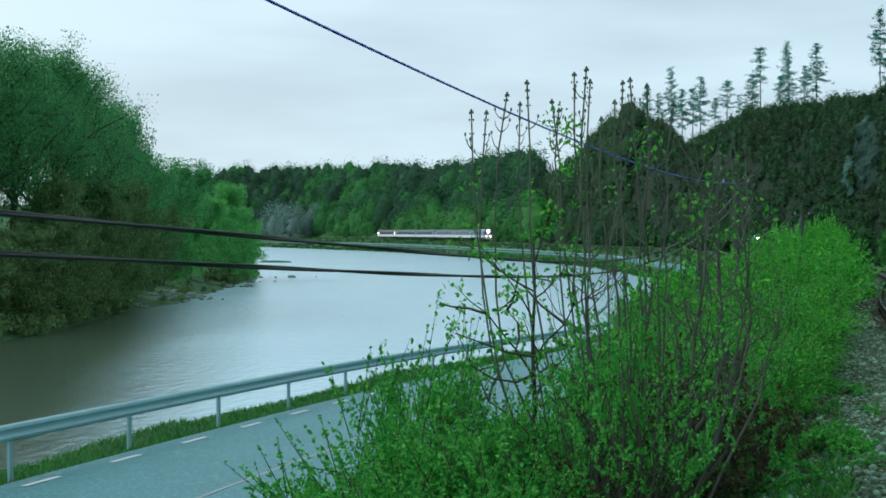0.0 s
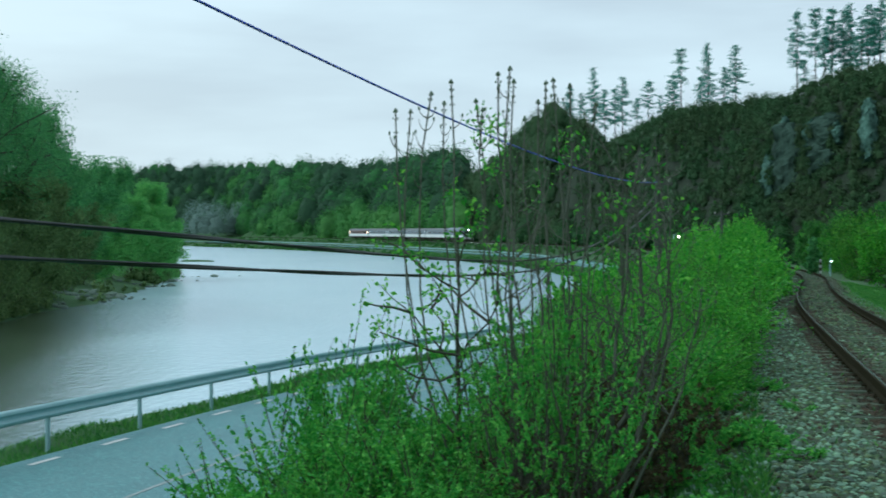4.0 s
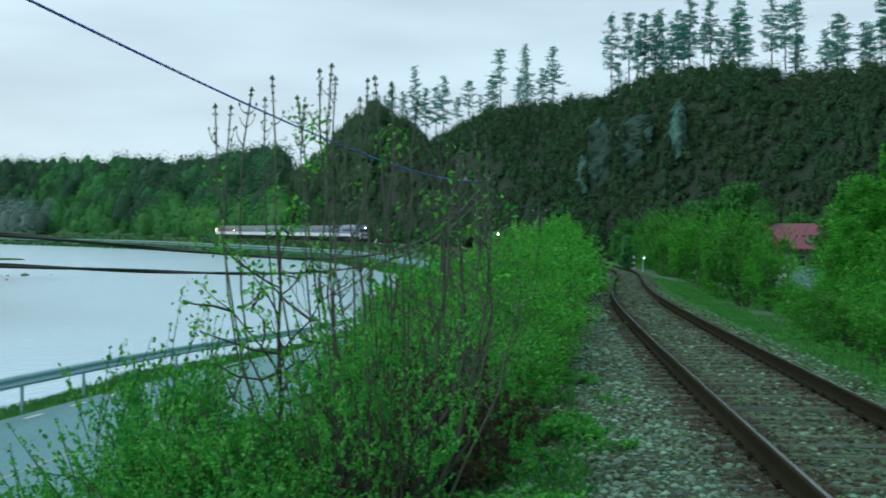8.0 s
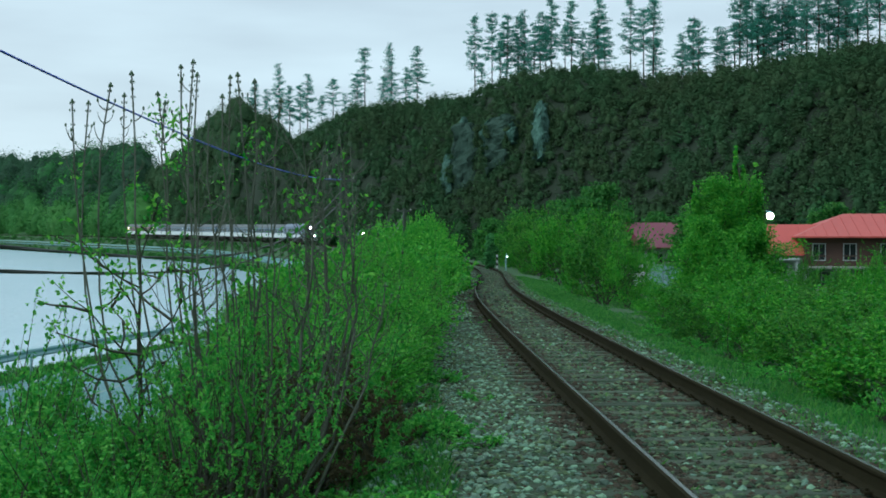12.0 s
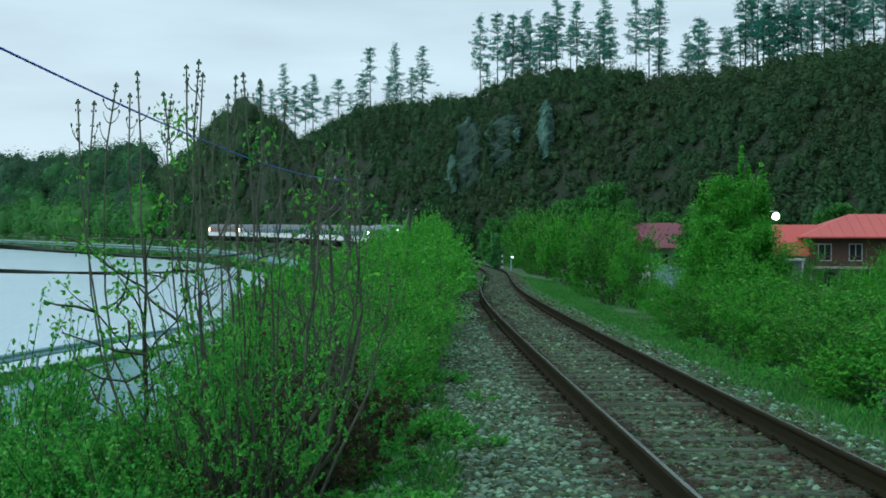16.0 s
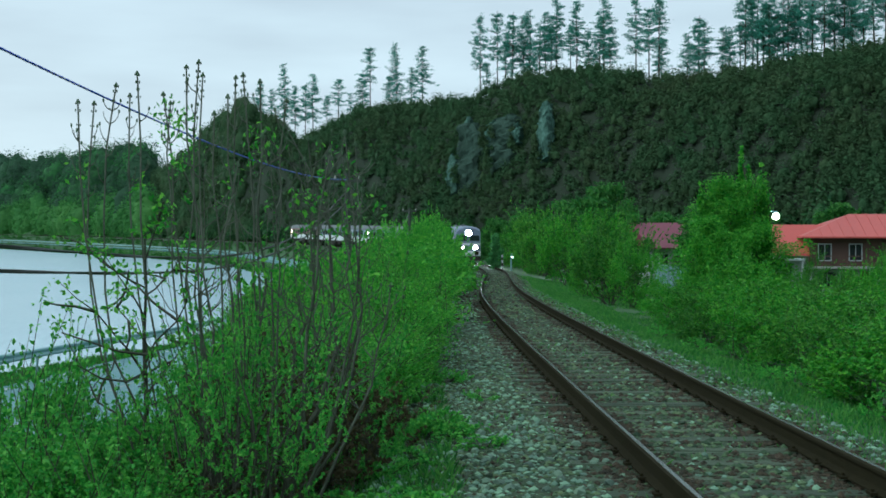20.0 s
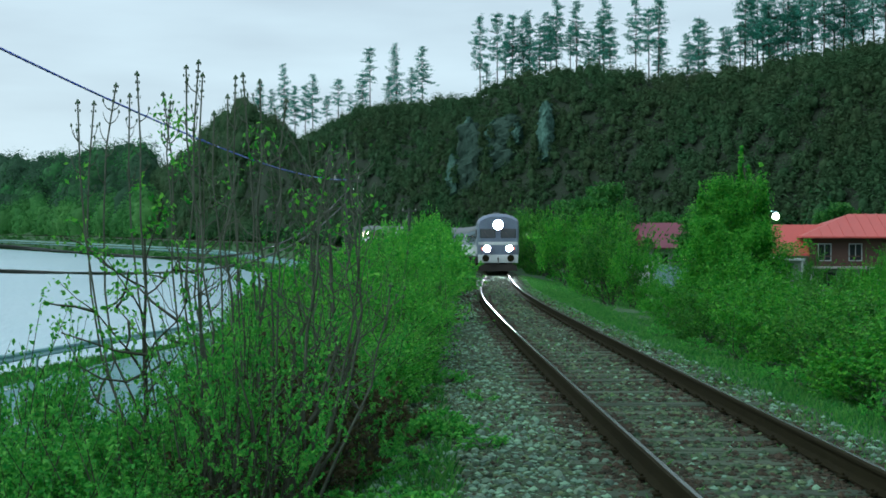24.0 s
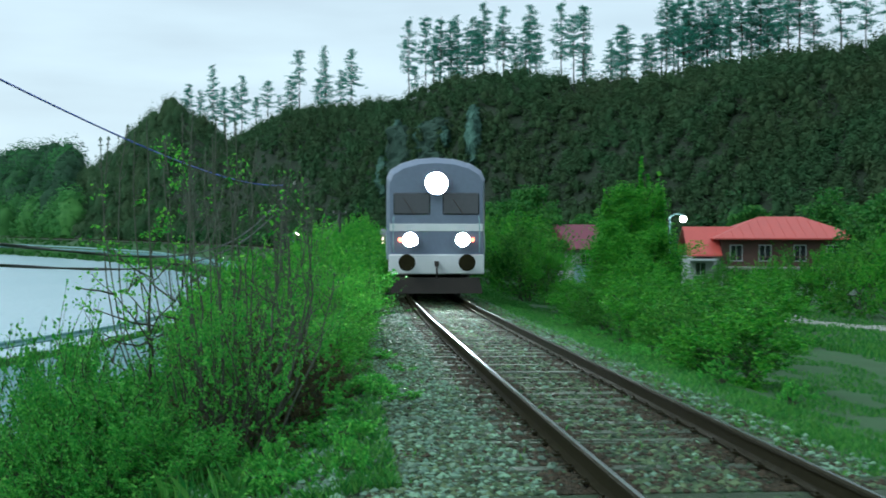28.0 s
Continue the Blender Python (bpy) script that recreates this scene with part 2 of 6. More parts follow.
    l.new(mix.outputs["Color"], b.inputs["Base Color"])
    return m


M["ground"], M["water"] = ground_material(), water_material()
# leaf litter, darkened further to paint in the shade between crowns
M["shaded_litter"] = material("shaded_forest_floor", (0.016, 0.03, 0.014), 0.95, (0.013, 0.022, 0.011), 0.2, 0.6, 0.8, 4)


# ---- building blocks ----
def mesh_of(name, verts, faces, mat, smooth=False):
    me = bpy.data.meshes.new(name)
    verts = np.asarray(verts, dtype=np.float32)
    if isinstance(faces, np.ndarray):
        k = faces.shape[1]
        me.vertices.add(len(verts))
        me.vertices.foreach_set("co", verts.ravel())
        me.loops.add(faces.size)
        me.loops.foreach_set("vertex_index", faces.astype(np.int32).ravel())
        me.polygons.add(len(faces))
        me.polygons.foreach_set("loop_start", np.arange(0, faces.size, k, dtype=np.int32))
        me.update(calc_edges=True)
    else:
        me.from_pydata(verts.tolist(), [], faces)
    if smooth:
        me.polygons.foreach_set("use_smooth", np.ones(len(me.polygons), dtype=bool))
    for q in (mat if isinstance(mat, (list, tuple)) else [mat]):
        me.materials.append(q)
    return me


class Geo:
    """Gathers vertices and faces of one part."""

    def __init__(self):
        self.v, self.f = [], []

    def box(self, x0, x1, y0, y1, z0, z1, m=None, bevel=0.0):
        b, o = bevel, len(self.v)
        if b <= 0:
            pts = [(x, y, z) for z in (z0, z1) for x, y in ((x0, y0), (x1, y0), (x1, y1), (x0, y1))]
            fs = [(0, 3, 2, 1), (4, 5, 6, 7), (0, 1, 5, 4), (1, 2, 6, 5), (2, 3, 7, 6), (3, 0, 4, 7)]
        else:
            ring = lambda i, z: [(x0 + i, y0 + b, z), (x0 + b, y0 + i, z), (x1 - b, y0 + i, z), (x1 - i, y0 + b, z),
                                 (x1 - i, y1 - b, z), (x1 - b, y1 - i, z), (x0 + b, y1 - i, z), (x0 + i, y1 - b, z)]
            pts = ring(b * 0.8, z0) + ring(0, z0 + b) + ring(0, z1 - b) + ring(b * 0.8, z1)
            fs = [tuple(range(7, -1, -1)), tuple(range(24, 32))]
            for k in range(3):
                fs += [(k * 8 + i, k * 8 + (i + 1) % 8, k * 8 + 8 + (i + 1) % 8, k * 8 + 8 + i) for i in range(8)]
        self.v += [tuple(m @ Vector(p)) if m else p for p in pts]
        self.f += [tuple(o + i for i in q) for q in fs]
        return self

    def tube(self, pts, radii, sides=6, cap=True):
        pts = [Vector(p) for p in pts]
        if not hasattr(radii, "__len__"):
            radii = [radii] * len(pts)
        o, k = len(self.v), len(pts)
        ref = Vector((0.3, 0.1, 1.0)) if abs((pts[-1] - pts[0]).normalized().z) < 0.9 else Vector((1, 0.2, 0))
        for i, p in enumerate(pts):
            d = (pts[min(i + 1, k - 1)] - pts[max(i - 1, 0)]).normalized()
            a = d.cross(ref).normalized()
            b = d.cross(a)
            for j in range(sides):
                t = 2 * math.pi * j / sides
                self.v.append(tuple(p + (a * math.cos(t) + b * math.sin(t)) * radii[i]))
        for i in range(k - 1):
            for j in range(sides):
                q = (j + 1) % sides
                self.f.append((o + i * sides + j, o + i * sides + q, o + (i + 1) * sides + q, o + (i + 1) * sides + j))
        if cap:
            self.f.append(tuple(o + j for j in range(sides))[::-1])
            self.f.append(tuple(o + (k - 1) * sides + j for j in range(sides)))
        return self

    def prism(self, outline, y0, y1, m=None):
        """An outline in x and z, drawn out along y."""
        o, k = len(self.v), len(outline)
        pts = [(x, y0, z) for x, z in outline] + [(x, y1, z) for x, z in outline]
        self.v += [tuple(m @ Vector(p)) if m else p for p in pts]
        self.f += [(o + i, o + (i + 1) % k, o + k + (i + 1) % k, o + k + i) for i in range(k)]
        self.f += [tuple(o + i for i in range(k))[::-1], tuple(o + k + i for i in range(k))]
        return self

    def ball(self, c, r, sx=1, sy=1, sz=1, seg=8, rings=5):
        o = len(self.v)
        self.v.append((c[0], c[1], c[2] - r * sz))
        for i in range(1, rings):
            a = math.pi * i / rings
            for j in range(seg):
                t = 2 * math.pi * j / seg
                self.v.append((c[0] + r * sx * math.sin(a) * math.cos(t), c[1] + r * sy * math.sin(a) * math.sin(t), c[2] - r * sz * math.cos(a)))
        self.v.append((c[0], c[1], c[2] + r * sz))
        for j in range(seg):
            q = (j + 1) % seg
            self.f.append((o, o + 1 + q, o + 1 + j))
            for i in range(rings - 2):
                self.f.append((o + 1 + i * seg + j, o + 1 + i * seg + q, o + 1 + (i + 1) * seg + q, o + 1 + (i + 1) * seg + j))
            self.f.append((o + 1 + (rings - 2) * seg + j, o + 1 + (rings - 2) * seg + q, len(self.v) - 1))
        return self

    def mesh(self, name, mat, smooth=False):
        return mesh_of(name, self.v, self.f, mat, smooth)


def part(name, geo, mat, parent, label="", smooth=False):
    me = geo if isinstance(geo, bpy.types.Mesh) else geo.mesh(name, mat, smooth)
    ob = new(name, me)
    ob.parent = parent
    if label:
        tagged(ob, label)
    return ob


def empty(name, label, category, at=None, group="", kind=""):
    ob = new(name)
    ob.empty_display_size = 0.2
    if at is not None:
        ob.matrix_world = at if isinstance(at, Matrix) else Matrix.Translation(at)
    return tagged(ob, label, category, group, kind)


def leaf_arrays(rng, centres, size, up=0.35, long=1.7, spread=0.45, facing=None, jitter=0.45):
    """Diamond leaves with a crease, one at each centre."""
    n = len(centres)
    a = rng.normal(size=(n, 3))
    a[:, 2] += up * 0.3
    a /= np.linalg.norm(a, axis=1)[:, None]
    b = rng.normal(size=(n, 3))
    b -= (b * a).sum(1)[:, None] * a
    b /= np.linalg.norm(b, axis=1)[:, None]
    c = np.cross(a, b)
    if facing is not None:  # lie roughly along the crown's surface
        c = facing + rng.normal(size=(n, 3)) * jitter
        c /= np.linalg.norm(c, axis=1)[:, None]
        a -= (a * c).sum(1)[:, None] * c
        a /= np.linalg.norm(a, axis=1)[:, None]
        b = np.cross(c, a)
    s = (size * (1 + spread * (rng.random(n) * 2 - 1)))[:, None]
    v = np.stack([centres - a * s * long * 0.5, centres + b * s * 0.5 + c * s * 0.12, centres + a * s * long * 0.5, centres - b * s * 0.5 + c * s * 0.12], 1)
    return v.reshape(-1, 3), np.arange(n * 4).reshape(-1, 4)


def leaves(name, rng, centres, size, mat, **kw):
    v, f = leaf_arrays(rng, np.asarray(centres), size, **kw)
    return mesh_of(name, v, f, mat)


def clump_points(rng, centres, per, radius):
    c = np.repeat(np.asarray(centres), per, axis=0)
    return c + np.clip(rng.normal(size=c.shape), -1.5, 1.5) * np.asarray(radius)


# ---- the plan: the railway's line, in metres ----
TRACK = [(12.0, -90, 1.0), (5.6, -40, 0.45), (3.2, -12, 0.12), (2.55, 0, 0.0), (2.35, 8, -0.1), (2.18, 16, -0.2), (1.98, 28, -0.36), (1.98, 40, -0.56), (2.36, 54, -0.88),
         (3.2, 75, -1.34), (4.0, 95, -1.72), (4.1, 115, -2.05), (3.6, 135, -2.32), (2.6, 151, -2.45), (0.95, 166, -2.46), (-1.6, 181, -2.4), (-4.6, 196, -2.32),
         (-8.3, 211, -2.22), (-12.7, 226, -2.12), (-22.1, 255, -1.95), (-33.2, 284, -1.8), (-46.5, 311, -1.7), (-61.6, 338, -1.6), (-77, 364, -1.52),
         (-93, 390, -1.46), (-117, 430, -1.4), (-149, 480, -1.3), (-197, 542, -1.2), (-270, 630, -1.1), (-400, 780, -1.0), (-620, 1010, -0.9)]


def smooth_line(points, step=1.0):
    """Even steps along a Catmull-Rom curve."""
    p = np.array([points[0], *points, points[-1]], dtype=float)
    out = []
    for i in range(1, len(p) - 2):
        n = max(2, int(np.linalg.norm(p[i + 1] - p[i]) / (step * 0.5)))
        t = np.linspace(0, 1, n, endpoint=False)[:, None]
        a, b, c, d = p[i - 1], p[i], p[i + 1], p[i + 2]
        out.append(0.5 * (2 * b + (c - a) * t + (2 * a - 5 * b + 4 * c - d) * t**2 + (3 * b - a - 3 * c + d) * t**3))
    q = np.vstack(out + [p[-1:]])
    s = np.concatenate([[0], np.cumsum(np.linalg.norm(np.diff(q, axis=0), axis=1))])
    e = np.arange(0, s[-1], step)
    return np.stack([np.interp(e, s, q[:, k]) for k in range(q.shape[1])], 1)


LINE = smooth_line(TRACK, 1.0)
for _ in range(40):  # soften small kinks
    LINE[1:-1] = (LINE[:-2] + 2 * LINE[1:-1] + LINE[2:]) / 4
S = np.concatenate([[0], np.cumsum(np.linalg.norm(np.diff(LINE, axis=0), axis=1))])
S0 = float(np.interp(0.0, LINE[:, 1], S))
S -= S0  # s = 0 abreast of the camera


def on_track(s, n=0.0, up=0.0):
    """A place s metres along the track and n metres to its left."""
    x, y, z = (np.interp(s, S, LINE[:, k]) for k in range(3))
    x1, y1 = (np.interp(s + 0.5, S, LINE[:, k]) for k in range(2))
    x0, y0 = (np.interp(s - 0.5, S, LINE[:, k]) for k in range(2))
    dx, dy = x1 - x0, y1 - y0
    q = np.hypot(dx, dy)
    return np.stack([x - dy / q * n, y + dx / q * n, z + up + 0 * x], -1)


def track_frame(s):
    """The pose of a thing that stands on the track at s and faces the camera's end."""
    a, b = Vector(on_track(s - 1.0)), Vector(on_track(s + 1.0))
    f = (a - b).normalized()
    side = f.cross(Vector((0, 0, 1))).normalized()
    up = side.cross(f)
    m = Matrix((side, f, up)).transposed().to_4x4()
    return Matrix.Translation(Vector(on_track(s))) @ m


def track_coords(x, y):
    """For many places: s, n (left positive) and the rail's height."""
    s, n, z = np.empty(len(x)), np.empty(len(x)), np.empty(len(x))
    tx, ty = np.gradient(LINE[:, 0]), np.gradient(LINE[:, 1])
    q = np.hypot(tx, ty)
    tx, ty = tx / q, ty / q
    for i in range(0, len(x), 4000):
        xx, yy = x[i:i + 4000, None], y[i:i + 4000, None]
        k = ((xx - LINE[:, 0])**2 + (yy - LINE[:, 1])**2).argmin(1)
        dx, dy = x[i:i + 4000] - LINE[k, 0], y[i:i + 4000] - LINE[k, 1]
        s[i:i + 4000], z[i:i + 4000] = S[k], LINE[k, 2]
        n[i:i + 4000] = -dx * ty[k] + dy * tx[k]
    return s, n, z


WATER = -6.0


def road_drop(s):
    """How far the road has sunk below its usual level under the rails."""
    return np.interp(s, [19, 45, 63, 110, 200, 280], [0.0, -0.44, -0.78, -0.85, -0.4, 0.0])


def by_road(s, n, up=0.0):
    p = on_track(s, n, up)
    p[..., 2] += road_drop(s)
    return p


# cross-section of the valley floor: metres left of the track, height over the rail
SECTION_N = [-400, -120, -60, -30, -20, -14, -9, -6.0, -4.2, -3.2, -2.3, -1.9, 1.9, 2.4, 3.2, 3.9, 6.0, 8.3, 8.9, 15.7, 17.0, 18.0, 20.5, 23.5, 30, 400]
SECTION_Z = [-2.3, -2.2, -2.2, -2.2, -2.2, -1.7, -1.05, -0.78, -0.62, -0.5, -0.28, -0.23, -0.23, -0.28, -0.46, -0.6, -1.5, -2.45, -2.62, -2.62, -2.56, -2.9, -4.2, -5.6, -7.5, -8.0]
# far bank of the river, a line with land on its left side
BANK = np.array([(-50, -300), (-50, 40), (-57, 82), (-66, 108), (-69, 128), (-84, 168), (-101, 212), (-118, 228), (-160, 262), (-260, 345), (-420, 480), (-700, 700)], dtype=float)
# hill: bearing from the camera's place (degrees, right positive), foot distance, width of the rise, height of its brow over the eye as a slope
HILL = np.array([(-180, 420, 200, 0.100), (-90, 700, 200, 0.050), (-60, 1000, 200, 0.045), (-32, 1010, 220, 0.031), (-25, 900, 200, 0.037), (-20, 640, 160, 0.033), (-15, 480, 120, 0.032),
                 (-12.2, 400, 95, 0.036), (-11, 368, 80, 0.054), (-10, 348, 72, 0.076), (-9, 330, 66, 0.085), (-7.6, 306, 60, 0.084), (-6.4, 288, 60, 0.067), (-5, 270, 60, 0.078), (-3.7, 257, 60, 0.089),
                 (-2, 243, 58, 0.091), (0, 228, 58, 0.096), (1.4, 220, 56, 0.099), (2.9, 209, 55, 0.112), (4.2, 202, 55, 0.116), (6.8, 190, 55, 0.118), (8.5, 182, 55, 0.113), (10, 175, 55, 0.111),
                 (11.7, 167, 55, 0.113), (13, 161, 55, 0.115), (15.5, 152, 55, 0.121), (19, 141, 55, 0.126), (22, 135, 55, 0.132), (28, 128, 55, 0.170), (45, 118, 60, 0.195), (90, 115, 80, 0.240), (180, 420, 200, 0.100)])


def bank_side(x, y):
    """Metres to the left of the river's far bank."""
    best, side = np.full(len(x), 1e9), np.zeros(len(x))
    for (ax, ay), (bx, by) in zip(BANK[:-1], BANK[1:]):
        dx, dy = bx - ax, by - ay
        t = np.clip(((x - ax) * dx + (y - ay) * dy) / (dx * dx + dy * dy), 0, 1)
        ex, ey = x - ax - t * dx, y - ay - t * dy
        d = np.hypot(ex, ey)
        c = dx * ey - dy * ex
        better = d < best
        best, side = np.where(better, d, best), np.where(better, np.sign(c), side)
    return best * side


def hill_rise(x, y):
    d, az = np.hypot(x, y), np.degrees(np.arctan2(x, y))
    foot, wide, slope = (np.interp(az, HILL[:, 0], HILL[:, k]) for k in (1, 2, 3))
    e = np.clip((d - foot) / wide, 0, 1)
    top = 1.6 + slope * (foot + wide)
    u = e**0.75
    return e, top, u * u * (3 - 2 * u)


def ground_height(x, y):
    """Height of the bare land at many places."""
    x, y = np.asarray(x, dtype=float), np.asarray(y, dtype=float)
    s, n, zt = track_coords(x, y)
    rough = np.array([noise.noise((a * 0.11, b * 0.11, 0.3)) for a, b in zip(x, y)])
    fine = np.array([noise.noise((a * 0.6, b * 0.6, 4.3)) for a, b in zip(x, y)])
    far_track = np.clip((np.abs(n) - 30) / 60, 0, 1)
    base = zt * (1 - far_track) + far_track * -1.6
    z = base + np.interp(n, SECTION_N, SECTION_Z)
    z += road_drop(s) * np.interp(n, [5.5, 8.6, 18.0, 24.0], [0, 1, 1, 0])
    free = np.clip((np.abs(n) - 3.6) / 3, 0, 1) * np.where((n > 8) & (n < 17), 0.0, 1.0)
    z += free * (rough * 0.35 + fine * 0.1)
    b = bank_side(x, y)
    land = WATER - 1.2 + np.interp(b, [-8, 0, 3, 10, 40, 400], [-1, 1.15, 2.0, 3.2, 4.0, 5.0]) + rough * 0.5
    z = np.where((n > 20) & (b > -8), np.maximum(z, land), z)
    e, top, u = hill_rise(x, y)
    keep = np.clip((np.abs(n) - 6) / 8, 0, 1) * np.where(n > 19, np.clip(b / 40, 0, 1), 1.0)
    craggy = np.array([noise.fractal((a * 0.03, b * 0.03, 1.7), 1.0, 2.0, 4) for a, b in zip(x, y)])
    edge = np.exp(-((e - 0.5) / 0.28)**2)
    z = z + keep * u * (top - z) + keep * edge * craggy * 3.0 + keep * np.where(e >= 1, 1, 0) * craggy * 0.6
    return z


def spaced(lo, hi, fine_lo, fine_hi, step, growth):
    mid = list(np.arange(fine_lo, fine_hi, step))
    a, d = [fine_lo], step
    while a[-1] > lo:
        d *= growth
        a.append(a[-1] - d)
    b, d = [mid[-1]], step
    while b[-1] < hi:
        d *= growth
        b.append(b[-1] + d)
    return np.array(a[:0:-1] + mid + b[1:])


GX = spaced(-2500, 2500, -22, 14, 0.5, 1.045)
GY = spaced(-2500, 2800, 2, 62, 0.6, 1.032)
gx, gy = np.meshgrid(GX, GY)
gz = ground_height(gx.ravel(), gy.ravel())
nx, ny = len(GX), len(GY)
idx = np.arange(nx * ny).reshape(ny, nx)
quads = np.stack([idx[:-1, :-1], idx[:-1, 1:], idx[1:, 1:], idx[1:, :-1]], -1).reshape(-1, 4)
ground = new("ground", mesh_of("ground", np.stack([gx.ravel(), gy.ravel(), gz], 1), quads, [M["ground"], M["shaded_litter"]], True))
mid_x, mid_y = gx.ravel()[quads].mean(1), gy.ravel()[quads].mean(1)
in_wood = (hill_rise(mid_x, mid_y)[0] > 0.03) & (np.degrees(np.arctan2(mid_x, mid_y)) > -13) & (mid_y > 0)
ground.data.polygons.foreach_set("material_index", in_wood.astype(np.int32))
tagged(ground, "grassy valley floor rising to a steep dark hillside", "ground", kind="structure")


def stand(x, y):
    """The ground's height under one place, from its own mesh grid."""
    i = int(np.clip(np.searchsorted(GX, x) - 1, 0, nx - 2))
    j = int(np.clip(np.searchsorted(GY, y) - 1, 0, ny - 2))
    u, v = (x - GX[i]) / (GX[i + 1] - GX[i]), (y - GY[j]) / (GY[j + 1] - GY[j])
    g = gz.reshape(ny, nx)
    return float(g[j, i] * (1 - u) * (1 - v) + g[j, i + 1] * u * (1 - v) + g[j + 1, i] * (1 - u) * v + g[j + 1, i + 1] * u * v)


def stand_many(p):
    return np.array([stand(a, b) for a, b in p])


wx, wy = np.linspace(-900, 60, 40), np.linspace(-400, 1300, 60)
ax, ay = np.meshgrid(wx, wy)
wi = np.arange(2400).reshape(60, 40)
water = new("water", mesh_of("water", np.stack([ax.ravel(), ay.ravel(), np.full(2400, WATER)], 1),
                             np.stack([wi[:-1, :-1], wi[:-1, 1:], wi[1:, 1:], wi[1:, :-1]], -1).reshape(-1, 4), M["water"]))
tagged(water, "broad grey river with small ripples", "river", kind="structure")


# ---- road by the river ----
def ribbon(n0, n1, s0, s1, step, up, thick, cross=4):
    """A strip of the given thickness along the track's line."""
    ss = np.arange(s0, s1 + step * 0.5, step)
    ns = np.linspace(n0, n1, cross + 1)
    v, f = [], []
    for s in ss:
        v += [by_road(s, n, up) for n in ns] + [by_road(s, n1, up - thick), by_road(s, n0, up - thick)]
    k = cross + 3
    for i in range(len(ss) - 1):
        for j in range(k):
            q = (j + 1) % k
            f.append((i * k + j, i * k + q, (i + 1) * k + q, (i + 1) * k + j))
    f += [tuple(range(k))[::-1], tuple((len(ss) - 1) * k + j for j in range(k))]
    return mesh_of("strip", v, f, M["asphalt"])


ROAD = -2.52
road = new("road", ribbon(8.9, 15.9, -60, 760, 2.0, ROAD, 0.18))
tagged(road, "grey damp asphalt road along the river", "road", kind="structure")
# the outer line is broken, the middle line unbroken
DASH_S = [s for s in np.arange(7.64, 160, 2.83)]
for i, s in enumerate(DASH_S):
    g = Geo()
    a, b = [Vector(by_road(s + d, 15.4, ROAD + 0.004)) for d in (0, 1.05)]
    c, d = [Vector(by_road(s + d, 15.53, ROAD + 0.004)) for d in (0, 1.05)]
    up = Vector((0, 0, 0.004))
    g.v = [tuple(p) for p in (a, b, d, c, a + up, b + up, d + up, c + up)]
    g.f = [(0, 3, 2, 1), (4, 5, 6, 7), (0, 1, 5, 4), (1, 2, 6, 5), (2, 3, 7, 6), (3, 0, 4, 7)]
    part("edge_dash", g, M["paint"], road)
mid = part("centre_line", ribbon(12.1, 12.18, -40, 400, 2.0, ROAD + 0.008, 0.004, 1), None, road)
mid.data.materials.clear()
mid.data.materials.append(M["paint_worn"])

# ---- crash barrier ----
barrier = empty("crash_barrier", "galvanised steel crash barrier on the river side", "crash barrier", Vector(on_track(20, 16.35, -2.6)))
barrier.matrix_world = Matrix.Identity(4)
W_PROFILE = [(0.0, 0.44), (0.05, 0.47), (0.065, 0.52), (0.012, 0.575), (0.012, 0.62), (0.065, 0.675), (0.05, 0.725), (0.0, 0.755)]
for k in range(165):
    s = 3.53 + 4.08 * k
    a, b = Vector(by_road(s, 16.3, -2.33)), Vector(by_road(s + 4.08, 16.3, -2.33))
    side = (b - a).cross(Vector((0, 0, 1))).normalized()
    g = Geo()
    for d, end in ((0, a), (1, b)):
        g.v += [tuple(end + side * (x + t) + Vector((0, 0, z))) for t in (0.0, -0.006) for x, z in W_PROFILE]
    n = len(W_PROFILE)
    for t in (0, n):
        g.f += [(t + i, t + i + 1, 2 * n + t + i + 1, 2 * n + t + i) for i in range(n - 1)]
    g.f += [(0, n, 3 * n, 2 * n), (n - 1, 2 * n - 1, 4 * n - 1, 3 * n - 1)]
    part("beam", g, M["zinc"], barrier)
    g = Geo()
    turn = Matrix.Translation(a) @ Matrix.Rotation(math.atan2(b.y - a.y, b.x - a.x), 4, "Z")
    g.box(-0.05, 0.05, 0.02, 0.03, -0.6, 0.73, turn).box(-0.05, -0.042, 0.02, 0.08, -0.6, 0.73, turn).box(0.042, 0.05, 0.02, 0.08, -0.6, 0.73, turn)
    part("post", g, M["zinc"], barrier)

# ---- railway track ----
track = empty("railway_track", "single railway track with rusty rails and wooden sleepers in ballast", "railway track", kind="structure")
HEAD = [(-0.035, -0.012), (-0.017, 0.0), (0.017, 0.0), (0.035, -0.012), (0.035, -0.036), (0.009, -0.05), (0.009, -0.14), (0.072, -0.158), (0.072, -0.17), (-0.072, -0.17), (-0.072, -0.158), (-0.009, -0.14), (-0.009, -0.05), (-0.035, -0.036)]
